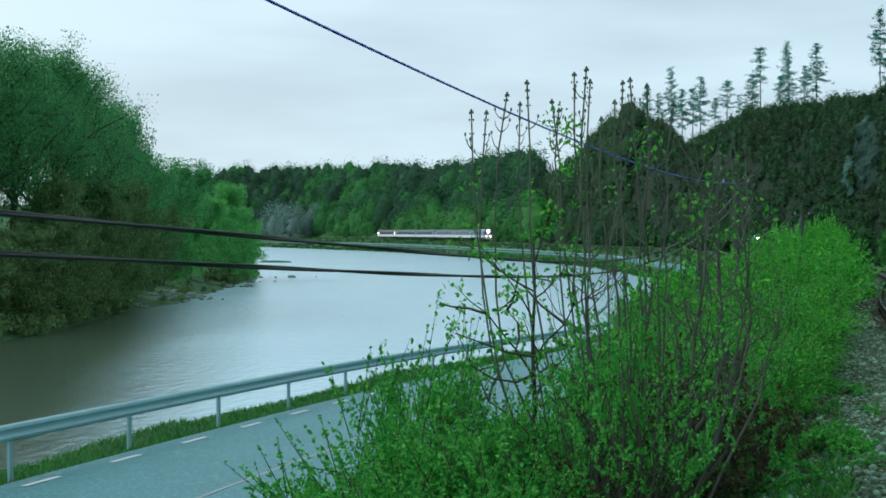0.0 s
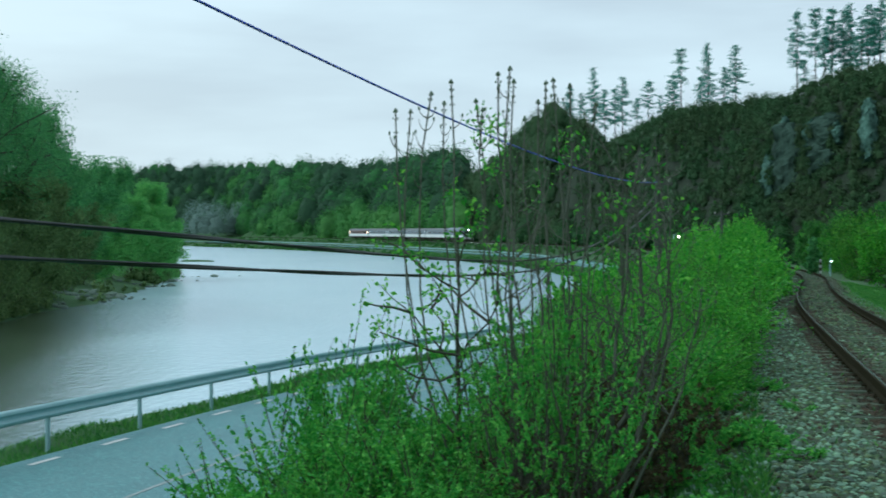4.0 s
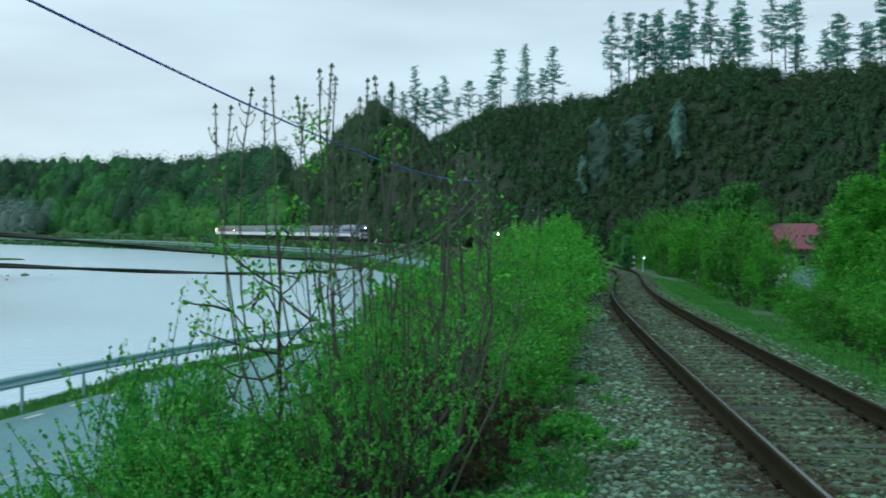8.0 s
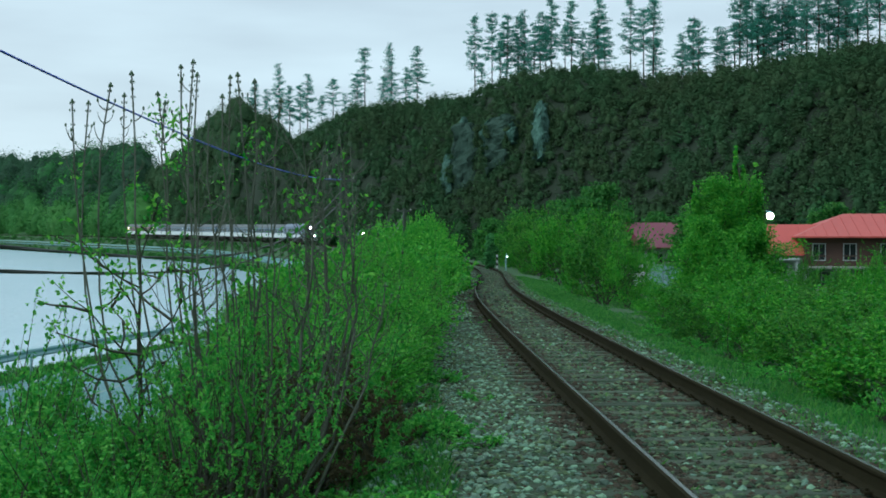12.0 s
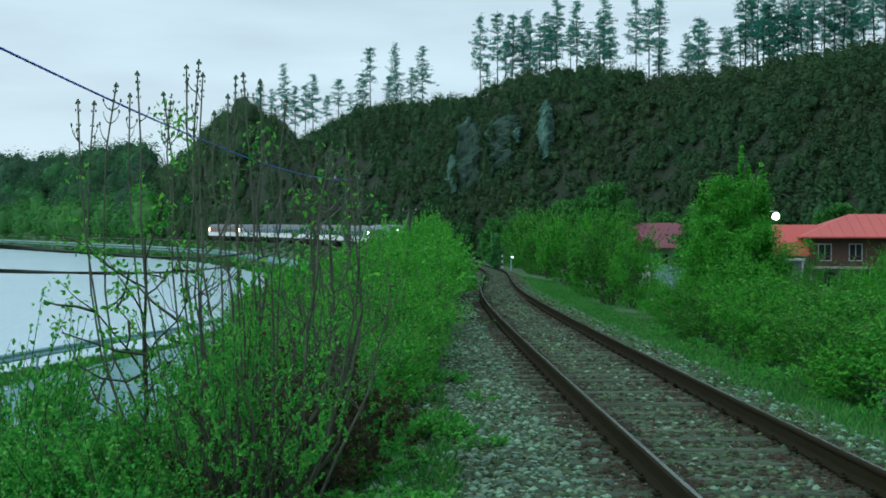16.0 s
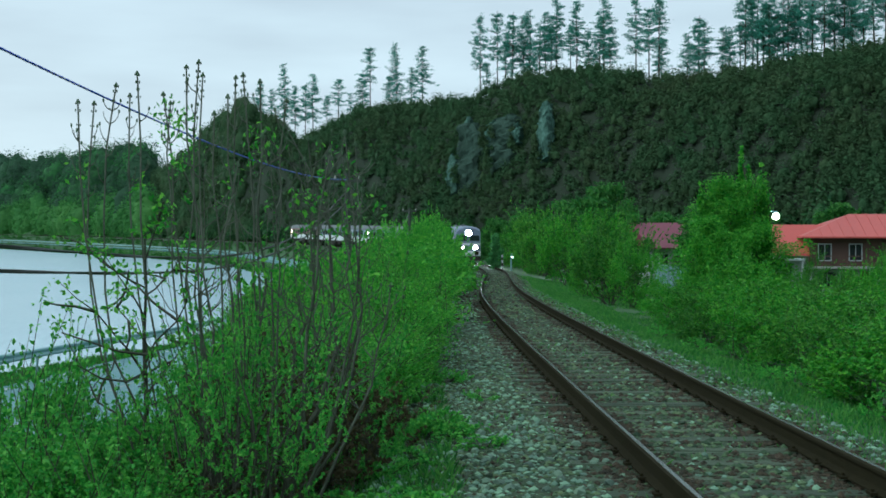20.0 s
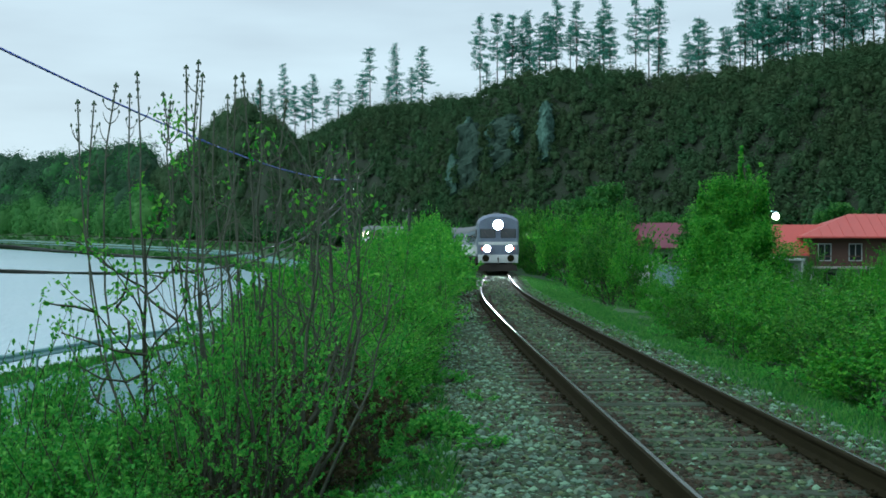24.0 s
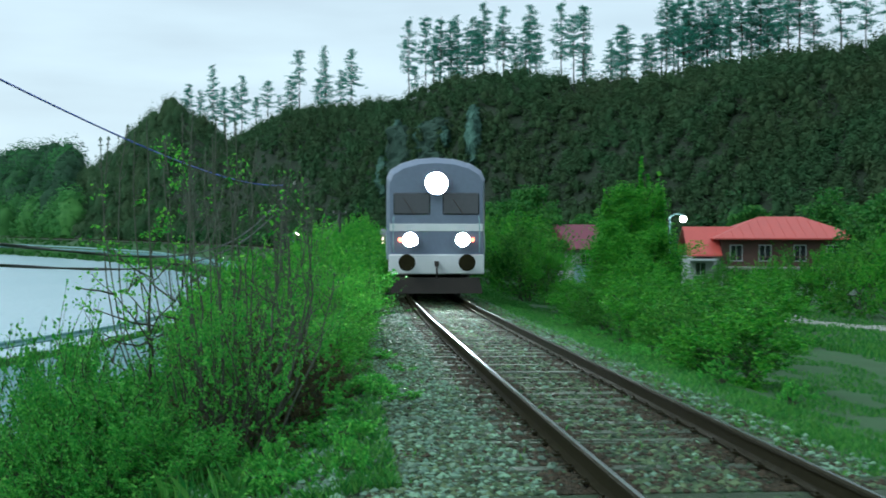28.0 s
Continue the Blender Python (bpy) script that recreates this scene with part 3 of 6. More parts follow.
for n in (0.7525, -0.7525):
    ss = np.concatenate([np.arange(-60, 130, 1.0), np.arange(130, 700, 3.0)])
    k, v, f, mi = len(HEAD), [], [], []
    for s in ss:
        c, o = Vector(on_track(s, n)), Vector(on_track(s, n + 1.0))
        d = (o - c).normalized()
        v += [tuple(c + d * x + Vector((0, 0, z))) for x, z in HEAD]
    for i in range(len(ss) - 1):
        for j in range(k):
            q = (j + 1) % k
            f.append((i * k + j, i * k + q, (i + 1) * k + q, (i + 1) * k + j))
            mi.append(1 if j == 1 else 0)
    me = mesh_of("rail", v, f, [M["rail_side"], M["rail_top"]])
    me.polygons.foreach_set("material_index", np.array(mi, dtype=np.int32))
    part("rail", me, None, track)


# ---- the train ----
SPEED = 15.3
M["loco_blue"] = material("locomotive_blue_grey_paint", (0.2, 0.24, 0.33), 0.4, (0.14, 0.17, 0.24), 1.2, 0.7, 0.05, 30)
M["coach_white"] = material("coach_white_paint", (0.76, 0.78, 0.8), 0.45, (0.62, 0.65, 0.67), 0.8, 0.7)
M["coach_band"] = material("coach_blue_grey_band", (0.13, 0.2, 0.27), 0.45, (0.09, 0.14, 0.19), 0.8, 0.7)
M["coach_red"] = material("coach_dull_red_band", (0.26, 0.12, 0.12), 0.5, (0.16, 0.08, 0.08), 0.8, 0.7)
M["roof_grey"] = material("coach_roof_grey", (0.15, 0.17, 0.18), 0.6, (0.1, 0.11, 0.12), 0.7, 0.7)
M["under"] = material("dark_underframe", (0.03, 0.028, 0.026), 0.85, (0.05, 0.04, 0.035), 3, 0.6)
M["glass"] = material("dark_window_glass", (0.02, 0.026, 0.03), 0.08, (0.03, 0.035, 0.04), 1, 0.5, spec=0.8)
M["lamp_main"] = glow("headlamp_lens", (1.0, 0.98, 0.94), 4000.0)
M["lamp_low"] = glow("lower_lamp_lens", (1.0, 0.97, 0.94), 2600.0)
M["lamp_red"] = glow("red_marker_lens", (1.0, 0.16, 0.08), 6.0)
M["lamp_warm"] = glow("warm_vestibule_lamp", (1.0, 0.68, 0.42), 7.0)


def bevel_section(w, z0, z1, r):
    """A body's cross-section with a rounded roof."""
    o = [(-w, z0), (w, z0), (w, z1 - r)]
    for k in range(1, 8):
        a = math.pi * k / 8
        o.append((w * math.cos(a), z1 - r + r * math.sin(a)))
    return o + [(-w, z1 - r)]


def bogie(parent, y, wheels, gap):
    frame_geo = Geo().box(-1.05, -0.9, y - gap * (wheels - 1) / 2 - 0.7, y + gap * (wheels - 1) / 2 + 0.7, 0.45, 0.75, bevel=0.04)
    frame_geo.box(0.9, 1.05, y - gap * (wheels - 1) / 2 - 0.7, y + gap * (wheels - 1) / 2 + 0.7, 0.45, 0.75, bevel=0.04)
    frame_geo.box(-0.95, 0.95, y - 0.25, y + 0.25, 0.5, 0.85, bevel=0.04)
    b = part("bogie", frame_geo, M["under"], parent)
    for k in range(wheels):
        yy = y + (k - (wheels - 1) / 2) * gap
        w = Geo()
        for x in (-0.75, 0.75):
            w.tube([(x - 0.065, yy, 0.5), (x - 0.03, yy, 0.5), (x + 0.03, yy, 0.5), (x + 0.065, yy, 0.5)], [0.47, 0.5, 0.5, 0.47], 20)
        w.tube([(-0.9, yy, 0.5), (0.9, yy, 0.5)], 0.09, 8)
        part("wheelset", w, M["under"], b)
    return b


def buffers(parent, y, sign):
    for x in (-0.87, 0.87):
        g = Geo().tube([(x, y, 1.06), (x, y + sign * 0.42, 1.06)], [0.12, 0.1], 12)
        bf = part("buffer", g, M["under"], parent)
        part("buffer_plate", Geo().tube([(x, y + sign * 0.42, 1.06), (x, y + sign * 0.47, 1.06), (x, y + sign * 0.49, 1.06)], [0.24, 0.25, 0.2], 16), M["rail_side"], bf)
    part("coupling", Geo().box(-0.06, 0.06, min(y, y + sign * 0.35), max(y, y + sign * 0.35), 0.95, 1.1, bevel=0.015).tube([(0, y + sign * 0.3, 1.0), (0, y + sign * 0.42, 0.75), (0, y + sign * 0.3, 0.6)], 0.03, 6), M["under"], parent)


def lamp(parent, name, x, y, z, r, mat):
    """A lens at the back of a short housing, behind added upright baffles that keep the beam narrow."""
    ring = part(name, Geo().tube([(x, y - 0.06, z), (x, y + 0.27, z)], [r * 1.14, r * 1.14], 20, cap=False).tube([(x, y + 0.27, z), (x, y - 0.06, z)], [r * 1.06, r * 1.06], 20, cap=False), M["under"], parent)
    part("lens", Geo().tube([(x, y - 0.02, z), (x, y + 0.02, z), (x, y + 0.03, z)], [r, r, r * 0.55], 18), mat, ring, "lit lens")
    gap = 0.068
    k = int(r / gap)
    g = Geo()
    for i in range(-k, k + 1):
        h = math.sqrt(max(0.0, r * r - (i * gap)**2)) + 0.01
        g.box(x + i * gap - 0.0015, x + i * gap + 0.0015, y + 0.04, y + 0.265, z - h, z + h)
    part("added_baffle", g, M["under"], ring)


def locomotive():
    loco = empty("diesel_locomotive", "blue-grey diesel locomotive with blazing headlamps coming round the bend", "locomotive")
    half = 8.1
    sec = bevel_section(1.47, 1.15, 4.2, 0.62)
    g, k = Geo(), len(sec)
    for y, dz, w in ((-half, 0.9, 0.95), (-half + 0.45, 1.0, 1.0), (half - 0.75, 1.0, 1.0), (half - 0.3, 0.985, 0.98), (half, 0.93, 0.93)):
        g.v += [(x * w, y, 1.15 + (z - 1.15) * dz) for x, z in sec]
    for i in range(4):
        g.f += [(i * k + j, i * k + (j + 1) % k, (i + 1) * k + (j + 1) % k, (i + 1) * k + j) for j in range(k)]
    g.f += [tuple(range(k))[::-1], tuple(4 * k + j for j in range(k))]
    part("body", g, M["loco_blue"], loco)
    part("underframe", Geo().box(-1.42, 1.42, -half, half, 0.92, 1.15, bevel=0.03).box(-1.2, 1.2, -2.2, 2.2, 0.3, 0.95, bevel=0.08), M["under"], loco)
    part("buffer_beam", Geo().box(-1.4, 1.4, half - 0.05, half + 0.1, 0.72, 1.3, bevel=0.03), M["coach_white"], loco, "pale grey buffer beam")
    part("snow_plough", Geo().prism([(-1.35, 0.16), (1.35, 0.16), (1.25, 0.62), (-1.25, 0.62)], half - 0.1, half + 0.22), M["under"], loco)
    for x in (-0.72, 0.72):
        w = part("windscreen", Geo().box(x - 0.56, x + 0.56, half - 0.06, half + 0.03, 2.45, 3.12, bevel=0.05), M["glass"], loco)
        part("wiper", Geo().tube([(x - 0.1, half + 0.05, 2.45), (x + 0.25, half + 0.06, 2.95)], 0.012, 5), M["under"], w)
    part("front_stripe", Geo().box(-1.37, 1.37, half - 0.05, half + 0.015, 1.98, 2.2, bevel=0.01), M["coach_white"], loco)
    lamp(loco, "headlamp", 0.0, half + 0.02, 3.38, 0.3, M["lamp_main"])
    for x in (-0.77, 0.77):
        lamp(loco, "lower_lamp", x, half + 0.04, 1.73, 0.19, M["lamp_low"])
        part("marker_lamp", Geo().tube([(x * 1.38, half - 0.02, 1.73), (x * 1.38, half + 0.05, 1.73)], 0.06, 10), M["lamp_red"], loco)
        part("handrail", Geo().tube([(x * 1.62, half - 0.02, 1.35), (x * 1.64, half + 0.08, 1.5), (x * 1.64, half + 0.08, 2.3), (x * 1.62, half - 0.02, 2.42)], 0.016, 6), M["zinc"], loco)
    for sx in (-1, 1):
        for y in (half - 1.2, -half + 1.2):
            part("cab_window", Geo().box(sx * 1.47 - 0.02, sx * 1.47 + 0.02, y - 0.4, y + 0.4, 2.5, 3.1, bevel=0.015), M["glass"], loco)
        for j in range(6):
            part("side_vent", Geo().box(sx * 1.475 - 0.02, sx * 1.475 + 0.02, -4.5 + j * 1.5, -3.4 + j * 1.5, 2.55, 3.15, bevel=0.01), M["under"], loco)
        part("side_band", Geo().box(sx * 1.475 - 0.012, sx * 1.475 + 0.012, -half + 0.5, half - 0.8, 1.35, 1.9), M["coach_white"], loco)
    part("roof_hatch", Geo().box(-0.6, 0.6, -3, 1.5, 4.1, 4.32, bevel=0.06).tube([(0, 3, 4.1), (0, 3, 4.4)], 0.25, 12), M["roof_grey"], loco)
    bogie(loco, 4.3, 3, 1.75)
    bogie(loco, -4.3, 3, 1.75)
    buffers(loco, half + 0.1, 1)
    buffers(loco, -half, -1)
    return loco


def coach(band, label, lit):
    car = empty("passenger_coach", label, "railway coach", group="coaches of the train")
    half = 12.0
    part("body", Geo().prism([(-1.42, 1.1), (1.42, 1.1), (1.45, 2.05), (-1.45, 2.05)], -half, half), M["coach_white"], car)
    part("window_band", Geo().prism([(-1.445, 2.05), (1.445, 2.05), (1.42, 3.25), (-1.42, 3.25)], -half, half), band, car)
    part("roof", Geo().prism([(1.44 * math.cos(a), 3.25 + 0.8 * math.sin(a)) for a in np.linspace(0, math.pi, 11)], -half, half), M["roof_grey"], car)
    part("underframe", Geo().box(-1.3, 1.3, -half, half, 0.85, 1.1, bevel=0.03).box(-1.1, 1.1, -4, -1, 0.4, 0.9, bevel=0.04).box(-1.1, 1.1, 1, 3.5, 0.4, 0.9, bevel=0.04), M["under"], car)
    for sx in (-1, 1):
        for j in range(10):
            y = -8.8 + j * 1.95
            w = part("window", Geo().box(sx * 1.435 - 0.02, sx * 1.435 + 0.02, y - 0.6, y + 0.6, 2.2, 3.0, bevel=0.015), M["glass"], car)
        for y in (-half + 1.0, half - 1.0):
            d = part("door", Geo().box(sx * 1.45 - 0.02, sx * 1.45 + 0.02, y - 0.42, y + 0.42, 1.2, 3.15, bevel=0.015), M["coach_white"], car)
            part("door_window", Geo().box(sx * 1.475 - 0.01, sx * 1.475 + 0.01, y - 0.3, y + 0.3, 2.15, 3.0), M["lamp_warm"] if lit else M["glass"], d, "warm lit window" if lit else "")
    for sg in (-1, 1):
        part("gangway", Geo().box(-0.55, 0.55, min(sg * half, sg * (half + 0.28)), max(sg * half, sg * (half + 0.28)), 1.1, 3.2, bevel=0.05), M["under"], car)
        bogie(car, sg * 8.6, 2, 2.5)
        buffers(car, sg * half, sg)
    return car


TRAIN = [(locomotive(), 8.6)]
plain = coach(M["coach_band"], "white passenger coach with blue-grey window band", False)
for k in range(4):
    c = plain if k == 0 else copy_thing(plain, Matrix.Identity(4))
    TRAIN.append((c, 17.2 + 12.3 + 24.8 * k))
TRAIN.append((coach(M["coach_red"], "white and dull red last coach with lit doors", True), 17.2 + 12.3 + 24.8 * 4))
for car, lag in TRAIN:
    car.matrix_world = track_frame(28.8 + SPEED * 28 + lag)


# ---- plants ----
def bend_line(rng, a, b, sag=0.1, k=5):
    """A slightly crooked line from a to b."""
    a, b = np.asarray(a, float), np.asarray(b, float)
    t = np.linspace(0, 1, k)[:, None]
    p = a + (b - a) * t
    w = rng.normal(size=3) * sag * np.linalg.norm(b - a)
    return p + np.sin(t * math.pi) * w + np.vstack([np.zeros((1, 3)), rng.normal(size=(k - 2, 3)) * sag * 0.25 * np.linalg.norm(b - a), np.zeros((1, 3))])


def shrub(name, label, seed, height, width, clumps, per, leaf, mat, stems=9, at=None, up_bias=0.55, group="shrubs"):
    """Crooked stems from one stool and leaves in uneven clumps towards the outside."""
    rng = np.random.default_rng(seed)
    ob = empty(name, label, "shrub", at, group)
    u = rng.normal(size=(clumps, 3))
    u /= np.linalg.norm(u, axis=1)[:, None]
    r = 0.55 + 0.45 * rng.random(clumps)**0.6
    lump = np.array([1 + 0.5 * noise.noise(Vector(q) * 1.9 + Vector((seed * 3.1, 0, 0))) for q in u])
    c = u * (r * lump)[:, None] * (width / 2, width / 2, height / 2) + (0, 0, height * up_bias)
    c[:, 2] = np.maximum(c[:, 2], 0.05 + 0.1 * rng.random(clumps))
    g = Geo()
    for k in range(stems):
        t = c[rng.integers(clumps)]
        base = rng.normal(size=3) * (width * 0.07, width * 0.07, 0)
        g.tube(bend_line(rng, base, t, 0.09), np.linspace(0.022, 0.006, 5) * (0.6 + height * 0.25), 5)
        for q in range(2):
            mid = base + (t - base) * (0.4 + 0.4 * rng.random())
            g.tube(bend_line(rng, mid, c[rng.integers(clumps)] * 0.6 + mid * 0.4, 0.1, 4), np.linspace(0.011, 0.004, 4) * (0.6 + height * 0.25), 4)
    # upright shoots with leaves in tufts at their nodes
    out = c - (0, 0, height * 0.3)
    out = out / np.linalg.norm(out, axis=1)[:, None] + (0, 0, 0.9) + rng.normal(size=c.shape) * 0.35
    out /= np.linalg.norm(out, axis=1)[:, None]
    sprigs = max(2, per // 24)
    cc = np.repeat(c, sprigs, 0) + rng.normal(size=(clumps * sprigs, 3)) * (width * 0.05, width * 0.05, height * 0.045)
    oo = np.repeat(out, sprigs, 0) + rng.normal(size=cc.shape) * 0.38
    far = np.where(rng.random(len(cc)) < 0.16, 1.9, 1.0)[:, None, None]
    node = np.repeat((np.arange(6) + 0.4) / 6, 4)[None, :, None] + 0.04 * rng.normal(size=(len(cc), 24, 1))
    tuft = np.repeat(rng.normal(size=(len(cc), 6, 3)) * leaf * 0.45, 4, 1)
    pts = (cc[:, None, :] + oo[:, None, :] * node * far * 0.15 * width + tuft + rng.normal(size=(len(cc), 24, 3)) * leaf * 0.5 * (1.25 - node)).reshape(-1, 3)
    pts[:, 2] = np.maximum(pts[:, 2], 0.03)
    for i in np.flatnonzero(far[:, 0, 0] > 1.5):
        g.tube([cc[i] - oo[i] * 0.1 * width, cc[i] + oo[i] * 0.12 * width, cc[i] + oo[i] * 0.27 * width], [0.006, 0.0045, 0.002], 3)
    tagged(part("branchwork", g, M["bark"], ob), kind="stuff")
    part("foliage", leaves("foliage", rng, pts, leaf, mat, long=2.0), None, ob)
    return ob


def broad_tree(name, label, seed, height, width, mat, leaf=0.3, limbs=9, per=75, bare=0.25, at=None, twig=3, group="riverside trees", lean=0.0, tight=1.0, rise=0.25, stout=1.0):
    """A tapered trunk, forking limbs and leaves in ragged clumps with gaps."""
    rng = np.random.default_rng(seed)
    ob = empty(name, label, "tree", at, group)
    g, c = Geo(), []
    top = np.array((lean * height, 0, height * 0.93))
    trunk = bend_line(rng, (0, 0, -0.3), top, 0.025, 8)
    g.tube(trunk, np.linspace(0.022, 0.004, 8) * height * stout, 8)
    for k in range(limbs):
        h = bare + (0.95 - bare) * (k + rng.random() * 0.6) / limbs
        a = k * 2.4 + rng.random()
        base = trunk[0] + (top - trunk[0]) * h
        reach = width / 2 * (1.0 - 0.75 * max(0, h - 0.35) / 0.65) * (0.75 + 0.4 * rng.random())
        end = base + (math.cos(a) * reach, math.sin(a) * reach, reach * (rise + 0.5 * rng.random()))
        limb = bend_line(rng, base, end, 0.07, 6)
        g.tube(limb, np.linspace(0.009, 0.002, 6) * height * (1.1 - 0.6 * h) * stout, 5)
        c.append(end)
        for q in range(twig):
            m = limb[2 + q % 4]
            e = m + rng.normal(size=3) * reach * 0.35 + (0, 0, reach * 0.12)
            g.tube(bend_line(rng, m, e, 0.08, 4), np.linspace(0.0035, 0.001, 4) * height + 0.002, 4)
            c += [e, (m + e) / 2]
        c += [limb[3], limb[4]]
    c.append(top)
    c = np.array(c)
    part("trunk", g, M["bark"], ob)
    pts = clump_points(rng, c, per, (width * 0.075 * tight, width * 0.075 * tight, height * 0.035 * tight))
    part("crown", leaves("crown", rng, pts, leaf, mat, spread=0.5), None, ob)
    return ob


def pine(seed, height, label="tall thin pine with layered gappy crown", crown=0.62, dense=1.0, mat="leaf_needle"):
    """A straight trunk with uneven storeys of drooping boughs."""
    rng = np.random.default_rng(seed)
    ob = empty("pine_tree", label, "pine tree", group="pines on the brow of the hill")
    g, pts = Geo(), []
    g.tube(bend_line(rng, (0, 0, -0.6), (rng.normal() * 0.25, rng.normal() * 0.25, height), 0.01, 7), np.linspace(0.0115, 0.0025, 7) * height, 7)
    base = height * (1 - crown)
    z = base * 0.75
    while z < height * 0.985:
        u = max(0.0, (z - base) / (height - base))
        body = (1 - u)**0.6 * min(1.0, 0.45 + u * 2.2)
        sparse = z < base
        for k in range(1 if sparse else rng.integers(2, 5)):
            a = rng.random() * 6.283
            reach = height * 0.24 * body * (0.35 + 0.8 * rng.random()) + 0.12
            lift = 0.4 * u - 0.15 + 0.24 * rng.normal()
            e = np.array((math.cos(a) * reach, math.sin(a) * reach, z + reach * lift))
            line = bend_line(rng, (0, 0, z), e, 0.07, 4)
            g.tube(line, np.linspace(0.004, 0.0012, 4) * height, 4)
            if sparse and rng.random() < 0.5:
                continue
            pads = 2 + int(reach * 1.6)
            for q in range(pads):
                t = 0.3 + 0.75 * (q + rng.random()) / pads
                mid = line[0] + (e - line[0]) * t + rng.normal(size=3) * (reach * 0.12, reach * 0.12, height * 0.006)
                m = int((10 if sparse else 18) * dense * (0.5 + rng.random()))
                pts.append(mid + rng.normal(size=(m, 3)) * (0.26, 0.26, 0.095) * (height / 12))
        z += height * 0.031 * (0.5 + 1.1 * rng.random()) * (1.6 if sparse else 1.0)
    part("trunk", g, M["bark_pine"], ob)
    part("crown", leaves("crown", rng, np.vstack(pts), 0.088, M[mat], long=3.0), None, ob)
    return ob


def place(ob, x, y, scale=1.0, turn=0.0, z=None, wide=None):
    ob.matrix_world = pose(x, y, stand(x, y) - 0.05 if z is None else z, 0, 0, turn)
    w = scale if wide is None else wide
    ob.scale = (w, w, scale)
    return ob


def repeat(models, k, x, y, scale=1.0, turn=0.0, wide=None, label=""):
    """A further copy of one of the models, at a place on the ground."""
    src = models[k % len(models)]
    if src.get("used"):
        ob = copy_thing(src, Matrix.Identity(4))
    else:
        ob = src
        src["used"] = 1
    if label:
        ob["label"] = label
    return place(ob, x, y, scale, turn, None, wide)


def seen(px, d):
    """A place d metres ahead, at the bearing px of the long still view."""
    return (px - 784) / 2254 * d, d


# leafy hedge along the left of the track
rng = np.random.default_rng(11)
hedge = [shrub("hedge_shrub", "dense bright green spring shrub beside the track", 100 + k, 2.0, 2.2, 74, 290, 0.024, M["leaf_bright"], 12, group="hedge beside the track") for k in range(4)]
hedge_far = [shrub("hedge_shrub", "dense bright green spring shrub beside the track", 110 + k, 2.2, 2.6, 110, 56, 0.066, M["leaf_bright"], 8, group="hedge beside the track") for k in range(3)]
k = 0
for y in np.arange(11.8, 27, 1.2):
    for row in range(3):
        edge = -0.95 + min(1.0, (y - 11.8) * 0.35) + (y - 11) * 0.014 - 0.55
        x = edge - 0.75 - row * 1.15 + rng.normal() * 0.15
        if x < -0.135 * y - 0.2 + 0.1 * rng.normal():
            continue
        top = 0.72 + 0.26 * rng.normal() - row * 0.35 + min(0.3, (y - 11.8) * 0.04)
        yy = y + 0.3 * rng.normal()
        repeat(hedge, k, x, yy, max(0.5, (top - stand(x, yy)) / 2.7), rng.random() * 360, 0.75 + 0.2 * rng.random())
        k += 1
for y in np.arange(27, 118, 2.3):
    for row in range(3):
        x, yy, zt = on_track(y, 0.0)
        x = min(-0.05 + (y - 12) * 0.012, 0.35) - 1.25 - row * 2.0 + rng.normal() * 0.3 + max(0, min(x - 2.0, 0.6)) - max(0.0, min(0.72, (y - 48) * 0.022))
        if x < -0.13 * y:
            continue
        zz = stand(x, y)
        top = 0.95 + 0.28 * rng.normal() + min(0.85, max(0.0, (y - 44) * 0.028)) - row * min(0.6, (y - 27) * 0.02)
        repeat(hedge_far, k, x, y, max(0.5, (top - zz) / 2.75), rng.random() * 360, 0.8 + 0.25 * rng.random())
        k += 1


for px, d, top, wide in ((762, 72, 2.7, 0.7), (785, 84, 2.2, 0.75), (742, 64, 2.0, 0.6), (715, 42, 1.6, 0.55)):
    x, y = seen(px, d)
    repeat(hedge_far, k, x, y, (top - stand(x, y)) / 2.75, 40 * k, wide)
    k += 1


